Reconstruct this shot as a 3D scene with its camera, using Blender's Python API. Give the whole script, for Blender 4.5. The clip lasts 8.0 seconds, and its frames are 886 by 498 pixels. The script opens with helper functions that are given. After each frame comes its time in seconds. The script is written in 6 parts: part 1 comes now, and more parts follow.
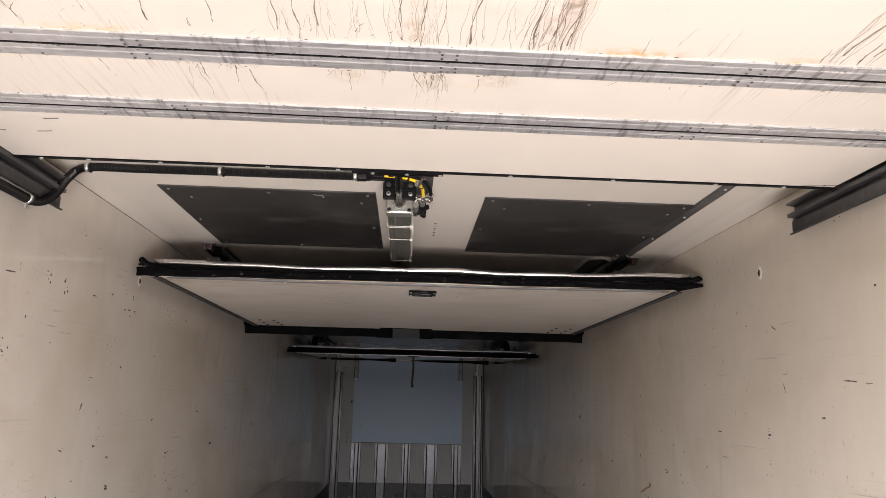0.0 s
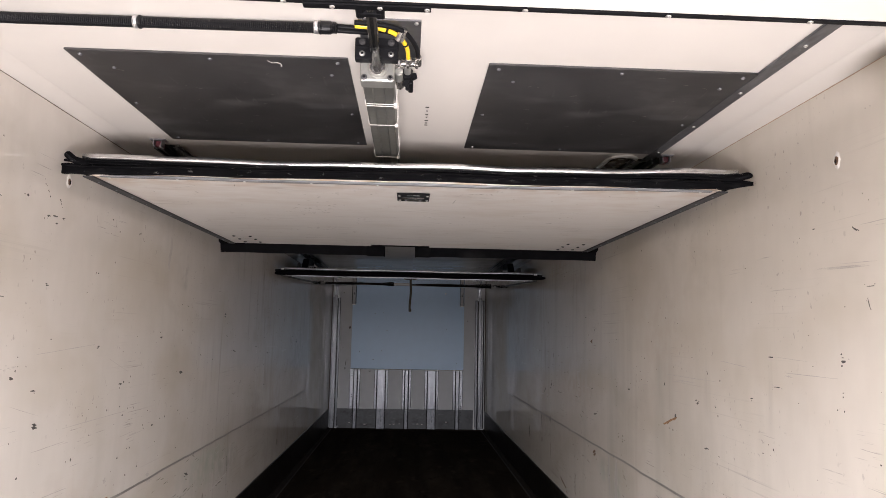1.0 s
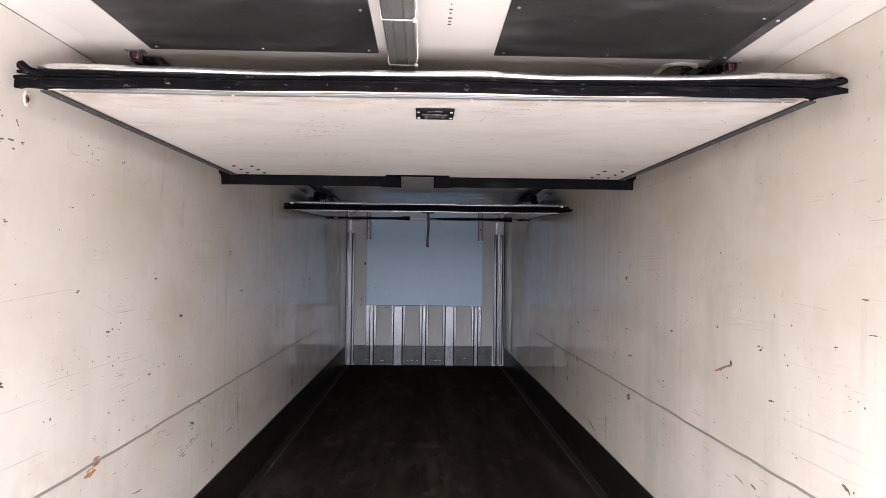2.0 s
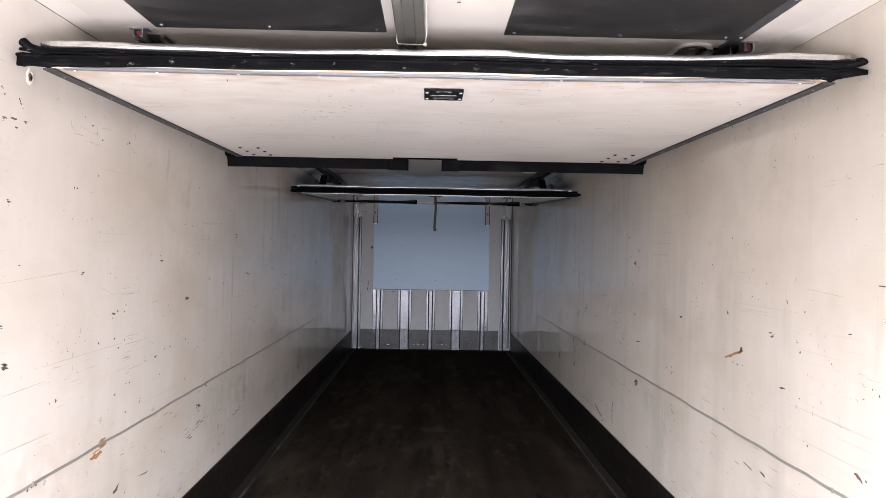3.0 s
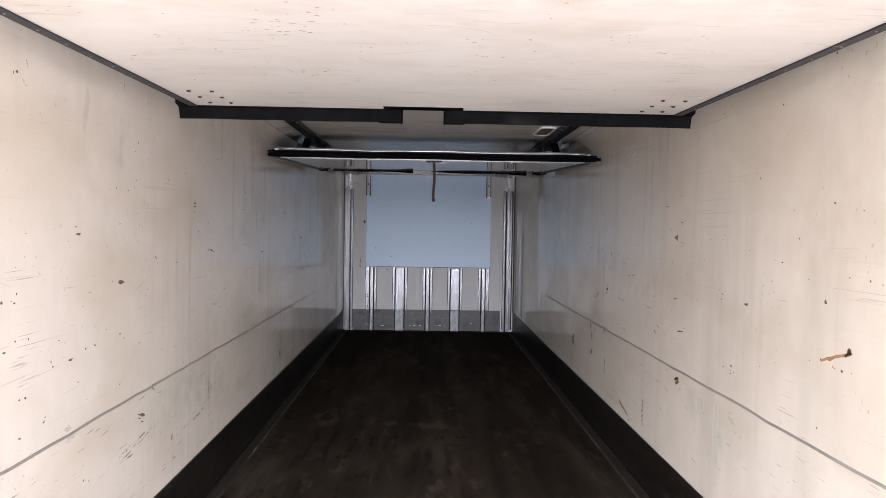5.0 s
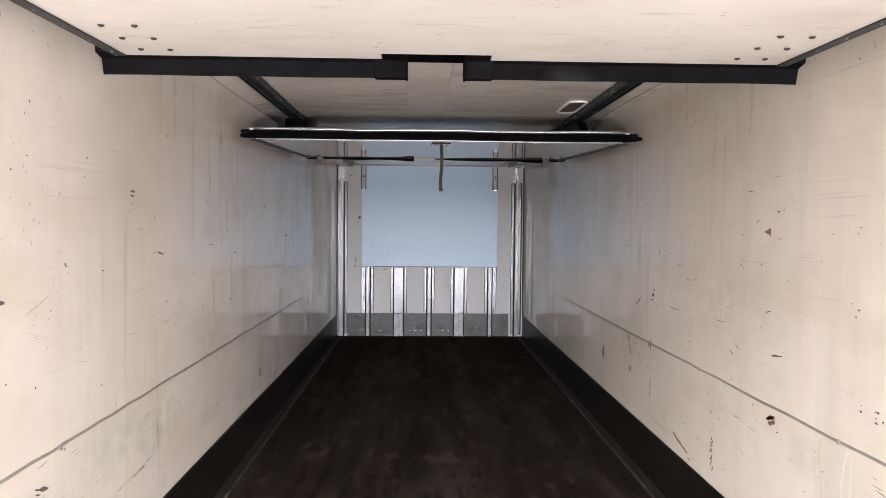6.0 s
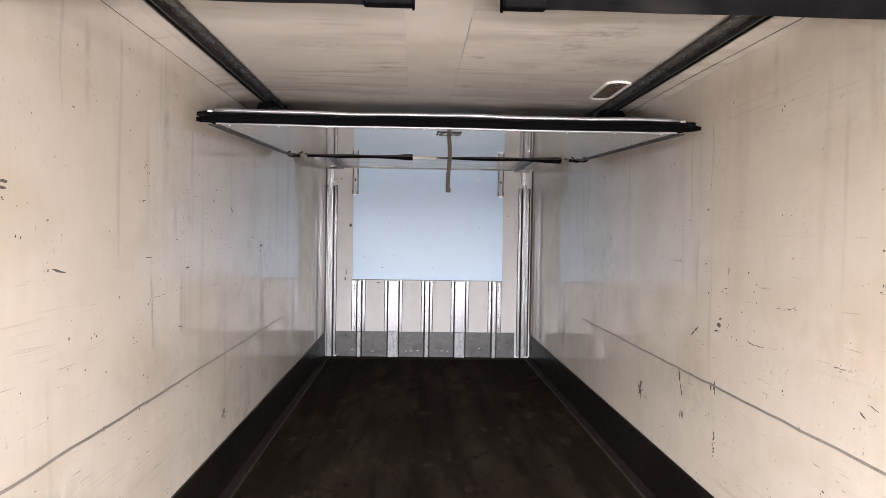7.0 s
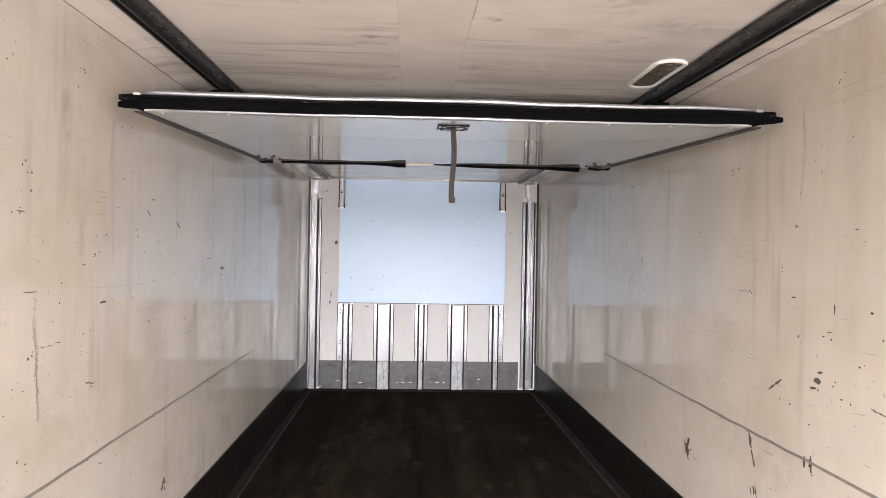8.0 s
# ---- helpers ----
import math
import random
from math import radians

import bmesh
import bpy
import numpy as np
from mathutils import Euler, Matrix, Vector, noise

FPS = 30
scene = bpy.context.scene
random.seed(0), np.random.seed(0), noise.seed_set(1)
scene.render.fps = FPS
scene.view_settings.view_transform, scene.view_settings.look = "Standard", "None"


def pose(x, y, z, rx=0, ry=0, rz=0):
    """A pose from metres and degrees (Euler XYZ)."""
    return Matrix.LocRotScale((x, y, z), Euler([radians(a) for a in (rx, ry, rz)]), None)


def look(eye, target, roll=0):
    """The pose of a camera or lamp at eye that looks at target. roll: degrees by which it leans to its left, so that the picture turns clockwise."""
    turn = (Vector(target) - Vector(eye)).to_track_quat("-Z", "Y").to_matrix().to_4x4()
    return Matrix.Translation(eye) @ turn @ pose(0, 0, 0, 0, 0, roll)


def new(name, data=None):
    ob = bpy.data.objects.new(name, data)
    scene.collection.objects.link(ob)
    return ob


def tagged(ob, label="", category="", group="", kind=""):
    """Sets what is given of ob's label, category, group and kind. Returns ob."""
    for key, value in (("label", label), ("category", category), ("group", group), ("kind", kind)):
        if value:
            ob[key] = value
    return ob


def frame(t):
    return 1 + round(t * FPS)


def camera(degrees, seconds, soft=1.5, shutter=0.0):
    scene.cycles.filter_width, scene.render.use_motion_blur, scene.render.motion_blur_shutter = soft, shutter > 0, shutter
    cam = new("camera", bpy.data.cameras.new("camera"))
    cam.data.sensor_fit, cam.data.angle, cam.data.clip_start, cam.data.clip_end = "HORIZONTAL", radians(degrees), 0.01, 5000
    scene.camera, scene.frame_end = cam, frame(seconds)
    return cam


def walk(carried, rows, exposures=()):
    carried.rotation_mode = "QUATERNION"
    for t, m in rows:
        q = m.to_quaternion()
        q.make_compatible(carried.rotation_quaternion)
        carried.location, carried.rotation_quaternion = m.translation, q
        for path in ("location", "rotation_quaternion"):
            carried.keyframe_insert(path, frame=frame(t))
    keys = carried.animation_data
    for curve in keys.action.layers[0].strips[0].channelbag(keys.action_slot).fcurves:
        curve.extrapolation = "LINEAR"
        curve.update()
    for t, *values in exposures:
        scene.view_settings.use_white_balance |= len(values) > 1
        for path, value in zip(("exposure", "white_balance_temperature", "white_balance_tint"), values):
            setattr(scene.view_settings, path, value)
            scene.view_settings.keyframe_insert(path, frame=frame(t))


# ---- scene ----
cam = camera(64.3, 8.0, 0.8)
PATH = [
    (0, (-0.061, 0.159, 1.525), (0.031, 2.108, 1.963), 1.4),
    (0.3, (-0.073, 0.252, 1.514), (0.038, 2.216, 1.873), 1.5),
    (0.5, (-0.06, 0.367, 1.496), (0.056, 2.338, 1.816), 1.4),
    (1, (-0.005, 0.704, 1.515), (0.087, 2.688, 1.753), 1.1),
    (1.5, (-0.036, 0.998, 1.522), (0.034, 2.994, 1.641), 1.0),
    (1.7, (-0.03, 1.055, 1.535), (0.033, 3.052, 1.62), 0.8),
    (2.8, (-0.029, 1.125, 1.534), (0.008, 3.125, 1.549), 0.9),
    (3, (-0.033, 1.129, 1.531), (0.003, 3.129, 1.539), 1.0),
    (3.5, (-0.045, 1.149, 1.526), (-0.013, 3.148, 1.522), 1.1),
    (4, (-0.075, 1.233, 1.505), (-0.045, 3.232, 1.483), 1.3),
    (4.5, (-0.045, 1.499, 1.486), (-0.008, 3.498, 1.446), 1.4),
    (4.7, (-0.031, 1.64, 1.517), (0.008, 3.639, 1.468), 1.2),
    (5.8, (-0.135, 2.568, 1.486), (-0.068, 4.566, 1.413), 0.5),
    (6, (-0.115, 2.747, 1.499), (-0.055, 4.745, 1.429), 0.5),
    (6.5, (-0.171, 3.198, 1.498), (-0.109, 5.197, 1.441), 0.6),
    (7, (-0.158, 3.629, 1.496), (-0.081, 5.627, 1.453), 0.9),
    (7.5, (-0.128, 4.05, 1.504), (-0.048, 6.049, 1.48), 1.0),
    (8, (-0.165, 4.461, 1.523), (-0.067, 6.459, 1.525), 1.0),
]
EXPOSURES = [(0.0, -1.5, 6500, 14), (0.5, -1.08, 5950, 14), (1.0, -0.68, 6100, 15), (1.5, -0.18, 6000, 14), (3.0, 0.20, 5850, 15), (4.5, 0.42, 5900, 15), (6.5, 1.44, 6300, 14), (8.0, 2.0, 6450, 15)]
walk(cam, [(t, look(eye, target, roll)) for t, eye, target, roll in PATH], EXPOSURES)

# ---- light ----
world = bpy.data.worlds.new("sky")
scene.world = world
world.use_nodes = True
wn = world.node_tree.nodes
sky = wn.new("ShaderNodeTexSky")
sky.sky_type = "NISHITA"
sky.sun_disc = False
sky.sun_elevation, sky.sun_rotation = radians(40), radians(150)
wn["Background"].inputs["Strength"].default_value = 0.08
world.node_tree.links.new(sky.outputs[0], wn["Background"].inputs["Color"])

# daylight through the open rear end: the sky above the yard, and what the bright ground throws back up
for eye, target, watts, spread, tint in (((-0.08, -1.15, 2.15), (-0.02, 0.0, 0.86), 1150, 99, (0.97, 0.94, 0.91)), ((0.27, -2.7, -0.68), (0.05, -0.35, 0.78), 440, 98, (1.0, 0.92, 0.86))):
    day = bpy.data.lights.new("daylight", "AREA")
    day.shape, day.size, day.size_y, day.spread = "RECTANGLE", 2.5, 1.5, radians(spread)
    day.energy, day.color = watts, tint
    new("daylight", day).matrix_world = look(eye, target)

# ---- materials ----


def material(name, color, rough=0.5, metal=0.0, vary=0.08, grain=40.0, bump=0.0, bump_scale=60.0, spec=0.5,
             stretch=(1, 1, 1)):
    """A surface with two scales of colour variation and a fine relief."""
    m = bpy.data.materials.new(name)
    m.use_nodes = True
    t = m.node_tree
    b = t.nodes["Principled BSDF"]
    co = t.nodes.new("ShaderNodeTexCoord")
    mp = t.nodes.new("ShaderNodeMapping")
    mp.inputs["Scale"].default_value = stretch
    t.links.new(co.outputs["Object"], mp.inputs["Vector"])
    big, fine = t.nodes.new("ShaderNodeTexNoise"), t.nodes.new("ShaderNodeTexNoise")
    big.inputs["Scale"].default_value, fine.inputs["Scale"].default_value = grain * 0.07, grain
    big.inputs["Detail"].default_value, fine.inputs["Detail"].default_value = 4, 5
    for n in (big, fine):
        t.links.new(mp.outputs[0], n.inputs["Vector"])
    add = t.nodes.new("ShaderNodeMath")
    add.operation = "ADD"
    t.links.new(big.outputs["Fac"], add.inputs[0])
    t.links.new(fine.outputs["Fac"], add.inputs[1])
    rng = t.nodes.new("ShaderNodeMapRange")
    rng.inputs["From Min"].default_value, rng.inputs["From Max"].default_value = 0.6, 1.4
    rng.inputs["To Min"].default_value, rng.inputs["To Max"].default_value = 1 - vary, 1 + vary
    t.links.new(add.outputs[0], rng.inputs["Value"])
    mul = t.nodes.new("ShaderNodeVectorMath")
    mul.operation = "SCALE"
    mul.inputs[0].default_value = color
    t.links.new(rng.outputs[0], mul.inputs["Scale"])
    t.links.new(mul.outputs[0], b.inputs["Base Color"])
    r2 = t.nodes.new("ShaderNodeMapRange")
    r2.inputs["From Min"].default_value, r2.inputs["From Max"].default_value = 0.6, 1.4
    r2.inputs["To Min"].default_value, r2.inputs["To Max"].default_value = rough * 0.8, min(1, rough * 1.2)
    t.links.new(add.outputs[0], r2.inputs["Value"])
    t.links.new(r2.outputs[0], b.inputs["Roughness"])
    b.inputs["Metallic"].default_value = metal
    b.inputs["Specular IOR Level"].default_value = spec
    if bump:
        bn, bp = t.nodes.new("ShaderNodeTexNoise"), t.nodes.new("ShaderNodeBump")
        bn.inputs["Scale"].default_value, bn.inputs["Detail"].default_value = bump_scale, 4
        bp.inputs["Strength"].default_value, bp.inputs["Distance"].default_value = bump, 0.004
        t.links.new(mp.outputs[0], bn.inputs["Vector"])
        t.links.new(bn.outputs["Fac"], bp.inputs["Height"])
        t.links.new(bp.outputs[0], b.inputs["Normal"])
    return m


def add_streaks(m, scale, lo, hi, tint, amount, mask_scale=None, mask=(0.45, 0.6)):
    """Lays streaks or stains of the colour tint over a material: noise at the given scale per axis, between the bounds lo and hi."""
    t = m.node_tree
    b = t.nodes["Principled BSDF"]
    src = b.inputs["Base Color"].links[0].from_socket
    co = t.nodes.new("ShaderNodeTexCoord")
    mp = t.nodes.new("ShaderNodeMapping")
    mp.inputs["Scale"].default_value = scale
    mp.inputs["Location"].default_value = (scale[0] * 0.31 + 3.7, scale[1] * 0.17 + 1.9, scale[2] * 0.23)
    t.links.new(co.outputs["Object"], mp.inputs["Vector"])
    n = t.nodes.new("ShaderNodeTexNoise")
    n.inputs["Scale"].default_value, n.inputs["Detail"].default_value = 1.0, 3
    n.inputs["Distortion"].default_value = 0.25
    t.links.new(mp.outputs[0], n.inputs["Vector"])
    r = t.nodes.new("ShaderNodeMapRange")
    r.inputs["From Min"].default_value, r.inputs["From Max"].default_value = lo, hi
    r.inputs["To Max"].default_value = amount
    t.links.new(n.outputs["Fac"], r.inputs["Value"])
    fac = r.outputs[0]
    if mask_scale:
        mp2 = t.nodes.new("ShaderNodeMapping")
        mp2.inputs["Scale"].default_value = mask_scale
        t.links.new(co.outputs["Object"], mp2.inputs["Vector"])
        n2, r2, mu = t.nodes.new("ShaderNodeTexNoise"), t.nodes.new("ShaderNodeMapRange"), t.nodes.new("ShaderNodeMath")
        n2.inputs["Scale"].default_value, n2.inputs["Detail"].default_value = 1.0, 4
        r2.inputs["From Min"].default_value, r2.inputs["From Max"].default_value = mask
        mu.operation = "MULTIPLY"
        t.links.new(mp2.outputs[0], n2.inputs["Vector"])
        t.links.new(n2.outputs["Fac"], r2.inputs["Value"])
        t.links.new(fac, mu.inputs[0])
        t.links.new(r2.outputs[0], mu.inputs[1])
        fac = mu.outputs[0]
    mix = t.nodes.new("ShaderNodeMix")
    mix.data_type = "RGBA"
    mix.inputs["B"].default_value = (*tint, 1)
    mix.inputs[7].default_value = (*tint, 1)
    t.links.new(fac, mix.inputs[0])
    t.links.new(src, mix.inputs[6])
    t.links.new(mix.outputs[2], b.inputs["Base Color"])
    return m


def add_specks(m, scale, size, tint, amount=0.8, axis_scale=(1, 1, 1)):
    """Small separate chips and specks."""
    t = m.node_tree
    b = t.nodes["Principled BSDF"]
    src = b.inputs["Base Color"].links[0].from_socket
    co, mp = t.nodes.new("ShaderNodeTexCoord"), t.nodes.new("ShaderNodeMapping")
    mp.inputs["Scale"].default_value = axis_scale
    t.links.new(co.outputs["Object"], mp.inputs["Vector"])
    nz, ad = t.nodes.new("ShaderNodeTexNoise"), t.nodes.new("ShaderNodeVectorMath")
    nz.inputs["Scale"].default_value = scale * 6
    sc = t.nodes.new("ShaderNodeVectorMath")
    sc.operation, sc.inputs["Scale"].default_value = "SCALE", 0.02
    t.links.new(mp.outputs[0], nz.inputs["Vector"])
    t.links.new(nz.outputs["Color"], sc.inputs[0])
    t.links.new(mp.outputs[0], ad.inputs[0])
    t.links.new(sc.outputs[0], ad.inputs[1])
    v = t.nodes.new("ShaderNodeTexVoronoi")
    v.inputs["Scale"].default_value = scale
    t.links.new(ad.outputs[0], v.inputs["Vector"])
    sp = t.nodes.new("ShaderNodeSeparateColor")
    t.links.new(v.outputs["Color"], sp.inputs[0])
    lim = t.nodes.new("ShaderNodeMapRange")
    lim.inputs["From Min"].default_value, lim.inputs["From Max"].default_value = 0.55, 1.0
    lim.inputs["To Min"].default_value, lim.inputs["To Max"].default_value = 0.0, size
    t.links.new(sp.outputs[0], lim.inputs["Value"])
    lt = t.nodes.new("ShaderNodeMath")
    lt.operation = "LESS_THAN"
    t.links.new(v.outputs["Distance"], lt.inputs[0])
    t.links.new(lim.outputs[0], lt.inputs[1])
    am = t.nodes.new("ShaderNodeMath")
    am.operation, am.inputs[1].default_value = "MULTIPLY", amount
    t.links.new(lt.outputs[0], am.inputs[0])
    mix = t.nodes.new("ShaderNodeMix")
    mix.data_type = "RGBA"
    mix.inputs[7].default_value = (*tint, 1)
    t.links.new(am.outputs[0], mix.inputs[0])
    t.links.new(src, mix.inputs[6])
    t.links.new(mix.outputs[2], b.inputs["Base Color"])
    return m


def add_patch(m, axes, centre, half, tint, amount, ragged=14.0):
    """A stain of its own shape at one spot of a surface: an oval with a ragged, broken border. axes: the two coordinates that it is measured in."""
    t = m.node_tree
    b = t.nodes["Principled BSDF"]
    src = b.inputs["Base Color"].links[0].from_socket
    co, sep = t.nodes.new("ShaderNodeTexCoord"), t.nodes.new("ShaderNodeSeparateXYZ")
    t.links.new(co.outputs["Object"], sep.inputs[0])
    cmb = t.nodes.new("ShaderNodeCombineXYZ")
    for i, (axis, c, h) in enumerate(zip(axes, centre, half)):
        off, div = t.nodes.new("ShaderNodeMath"), t.nodes.new("ShaderNodeMath")
        off.operation, div.operation = "SUBTRACT", "DIVIDE"
        off.inputs[1].default_value, div.inputs[1].default_value = c, h
        t.links.new(sep.outputs["xyz".index(axis)], off.inputs[0])
        t.links.new(off.outputs[0], div.inputs[0])
        t.links.new(div.outputs[0], cmb.inputs[i])
    far = t.nodes.new("ShaderNodeVectorMath")
    far.operation = "LENGTH"
    t.links.new(cmb.outputs[0], far.inputs[0])
    fall = t.nodes.new("ShaderNodeMapRange")
    fall.inputs["From Min"].default_value, fall.inputs["From Max"].default_value = 1.0, 0.15
    t.links.new(far.outputs["Value"], fall.inputs["Value"])
    nz, cut, mu = t.nodes.new("ShaderNodeTexNoise"), t.nodes.new("ShaderNodeMapRange"), t.nodes.new("ShaderNodeMath")
    nz.inputs["Scale"].default_value, nz.inputs["Detail"].default_value = ragged, 6
    t.links.new(co.outputs["Object"], nz.inputs["Vector"])
    cut.inputs["From Min"].default_value, cut.inputs["From Max"].default_value, cut.inputs["To Max"].default_value = 0.36, 0.62, amount
    t.links.new(nz.outputs["Fac"], cut.inputs["Value"])
    mu.operation = "MULTIPLY"
    t.links.new(fall.outputs[0], mu.inputs[0])
    t.links.new(cut.outputs[0], mu.inputs[1])
    mix = t.nodes.new("ShaderNodeMix")
    mix.data_type = "RGBA"
    mix.inputs[7].default_value = (*tint, 1)
    t.links.new(mu.outputs[0], mix.inputs[0])
    t.links.new(src, mix.inputs[6])
    t.links.new(mix.outputs[2], b.inputs["Base Color"])
    return m


CREAM = (0.66, 0.616, 0.563)


def wall_lining(name, colour, stains):
    """Glossy cream lining: broad grime, runs, fine drag marks and specks, and the stains of that wall (y, z, half sizes, tint, amount)."""
    m = material(name, colour, 0.055, vary=0.04, grain=9, bump=0.05, bump_scale=5, stretch=(1, 1.6, 0.7))
    add_streaks(m, (1, 3.2, 0.35), 0.52, 0.78, (0.36, 0.34, 0.28), 0.40, (1, 0.6, 0.5), (0.42, 0.62))
    add_streaks(m, (1, 1.6, 2.6), 0.48, 0.72, (0.54, 0.48, 0.39), 0.55)
    add_streaks(m, (1, 4.5, 6.5), 0.52, 0.76, (0.50, 0.455, 0.385), 0.45, (1, 0.8, 1.0), (0.42, 0.6))
    add_streaks(m, (1, 1.1, 110), 0.61, 0.70, (0.40, 0.37, 0.33), 0.40, (1, 1.3, 2.6), (0.53, 0.66))
    add_streaks(m, (1, 5.0, 160), 0.64, 0.69, (0.22, 0.20, 0.19), 0.55, (3, 2.5, 5), (0.60, 0.66))
    add_streaks(m, (1, 7, 0.8), 0.54, 0.84, (0.34, 0.31, 0.26), 0.42, (1, 0.9, 0.9), (0.47, 0.64))
    add_streaks(m, (1, 16, 1.1), 0.56, 0.74, (0.36, 0.33, 0.29), 0.45, (1, 1.2, 0.8), (0.53, 0.68))
    add_streaks(m, (1, 60, 42), 0.66, 0.72, (0.30, 0.27, 0.24), 0.6, (1, 2.2, 2.6), (0.50, 0.60))
    add_specks(m, 9, 0.055, (0.12, 0.10, 0.09), 0.8, (1, 1, 1.6))
    add_specks(m, 26, 0.045, (0.28, 0.25, 0.22), 0.7, (1, 0.7, 1.5))
    for y, z, hy, hz, tint, amount in stains:
        add_patch(m, "yz", (y, z), (hy, hz), tint, amount)
    return m


GREENISH, BROWNISH, GREYISH = (0.47, 0.50, 0.43), (0.52, 0.42, 0.33), (0.44, 0.42, 0.38)
M_WALL = {
    -1: wall_lining("scuffed cream gelcoat lining", CREAM, ((5.3, 0.68, 0.75, 0.16, GREENISH, 0.75), (5.75, 0.60, 0.35, 0.15, GREYISH, 0.6), (4.62, 1.82, 0.06, 0.16, GREYISH, 0.8),
                                                     (6.70, 1.95, 0.05, 0.32, GREYISH, 0.85), (6.82, 1.60, 0.04, 0.25, GREYISH, 0.7), (5.97, 2.02, 0.03, 0.22, GREYISH, 0.8), (6.6, 0.9, 0.5, 0.3, GREYISH, 0.3),
                                                     (3.4, 0.8, 0.6, 0.2, BROWNISH, 0.35), (8.6, 1.2, 0.7, 0.45, GREYISH, 0.45))),
    1: wall_lining("rubbed cream gelcoat lining", (0.665, 0.615, 0.545), ((4.90, 0.62, 0.11, 0.20, GREENISH, 0.9), (5.15, 0.68, 0.20, 0.10, GREENISH, 0.55), (6.33, 2.12, 0.03, 0.20, GREYISH, 0.8), (6.6, 2.12, 0.5, 0.14, (0.58, 0.46, 0.35), 0.5),
                                                   (5.9, 1.15, 0.6, 0.25, BROWNISH, 0.35), (4.1, 1.5, 0.5, 0.4, BROWNISH, 0.25), (7.2, 0.75, 0.7, 0.2, GREYISH, 0.35), (8.9, 1.3, 0.7, 0.5, GREYISH, 0.4))),
}
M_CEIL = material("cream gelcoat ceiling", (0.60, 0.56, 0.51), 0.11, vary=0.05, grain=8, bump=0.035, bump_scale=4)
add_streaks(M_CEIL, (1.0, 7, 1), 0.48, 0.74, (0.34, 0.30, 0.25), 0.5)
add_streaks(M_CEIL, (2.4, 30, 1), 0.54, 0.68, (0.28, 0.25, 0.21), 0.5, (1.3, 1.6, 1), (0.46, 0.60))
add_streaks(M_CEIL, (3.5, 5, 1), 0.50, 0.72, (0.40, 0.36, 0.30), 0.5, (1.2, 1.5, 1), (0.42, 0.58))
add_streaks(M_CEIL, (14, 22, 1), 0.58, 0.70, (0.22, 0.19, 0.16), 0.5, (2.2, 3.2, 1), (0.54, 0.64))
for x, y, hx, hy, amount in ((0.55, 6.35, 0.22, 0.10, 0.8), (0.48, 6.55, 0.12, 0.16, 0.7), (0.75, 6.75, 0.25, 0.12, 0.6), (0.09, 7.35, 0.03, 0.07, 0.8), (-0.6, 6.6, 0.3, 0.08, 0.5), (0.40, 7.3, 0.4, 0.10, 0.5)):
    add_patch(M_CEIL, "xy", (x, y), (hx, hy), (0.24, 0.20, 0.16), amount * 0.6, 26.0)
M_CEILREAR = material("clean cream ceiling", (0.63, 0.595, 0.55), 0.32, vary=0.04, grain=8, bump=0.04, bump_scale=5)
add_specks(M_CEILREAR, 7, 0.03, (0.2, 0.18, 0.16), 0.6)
M_COVER = material("cream cover strip", (0.60, 0.56, 0.51), 0.12, vary=0.06, grain=8)
add_streaks(M_COVER, (2.0, 3.0, 1), 0.48, 0.70, (0.42, 0.38, 0.32), 0.4)
M_PANEL1 = material("white partition skin", (0.70, 0.665, 0.62), 0.36, vary=0.04, grain=10, bump=0.06, bump_scale=7)
add_streaks(M_PANEL1, (3, 9, 1), 0.50, 0.74, (0.47, 0.40, 0.33), 0.42, (1.2, 2.2, 1), (0.40, 0.6))
add_streaks(M_PANEL1, (6, 40, 1), 0.60, 0.70, (0.30, 0.26, 0.22), 0.45, (2.2, 3.5, 1), (0.48, 0.62))
add_streaks(M_PANEL1, (60, 9, 1), 0.64, 0.70, (0.34, 0.31, 0.28), 0.45, (3, 3, 1), (0.56, 0.64))
add_streaks(M_PANEL1, (2.4, 4.5, 1), 0.50, 0.72, (0.50, 0.43, 0.34), 0.5, (1.0, 1.6, 1), (0.42, 0.60))
add_streaks(M_PANEL1, (5, 16, 1), 0.58, 0.74, (0.36, 0.33, 0.30), 0.45, (1.8, 3, 1), (0.50, 0.62))
add_specks(M_PANEL1, 14, 0.06, (0.30, 0.28, 0.25), 0.7)
add_specks(M_PANEL1, 33, 0.05, (0.40, 0.36, 0.32), 0.6, (1, 2, 1))
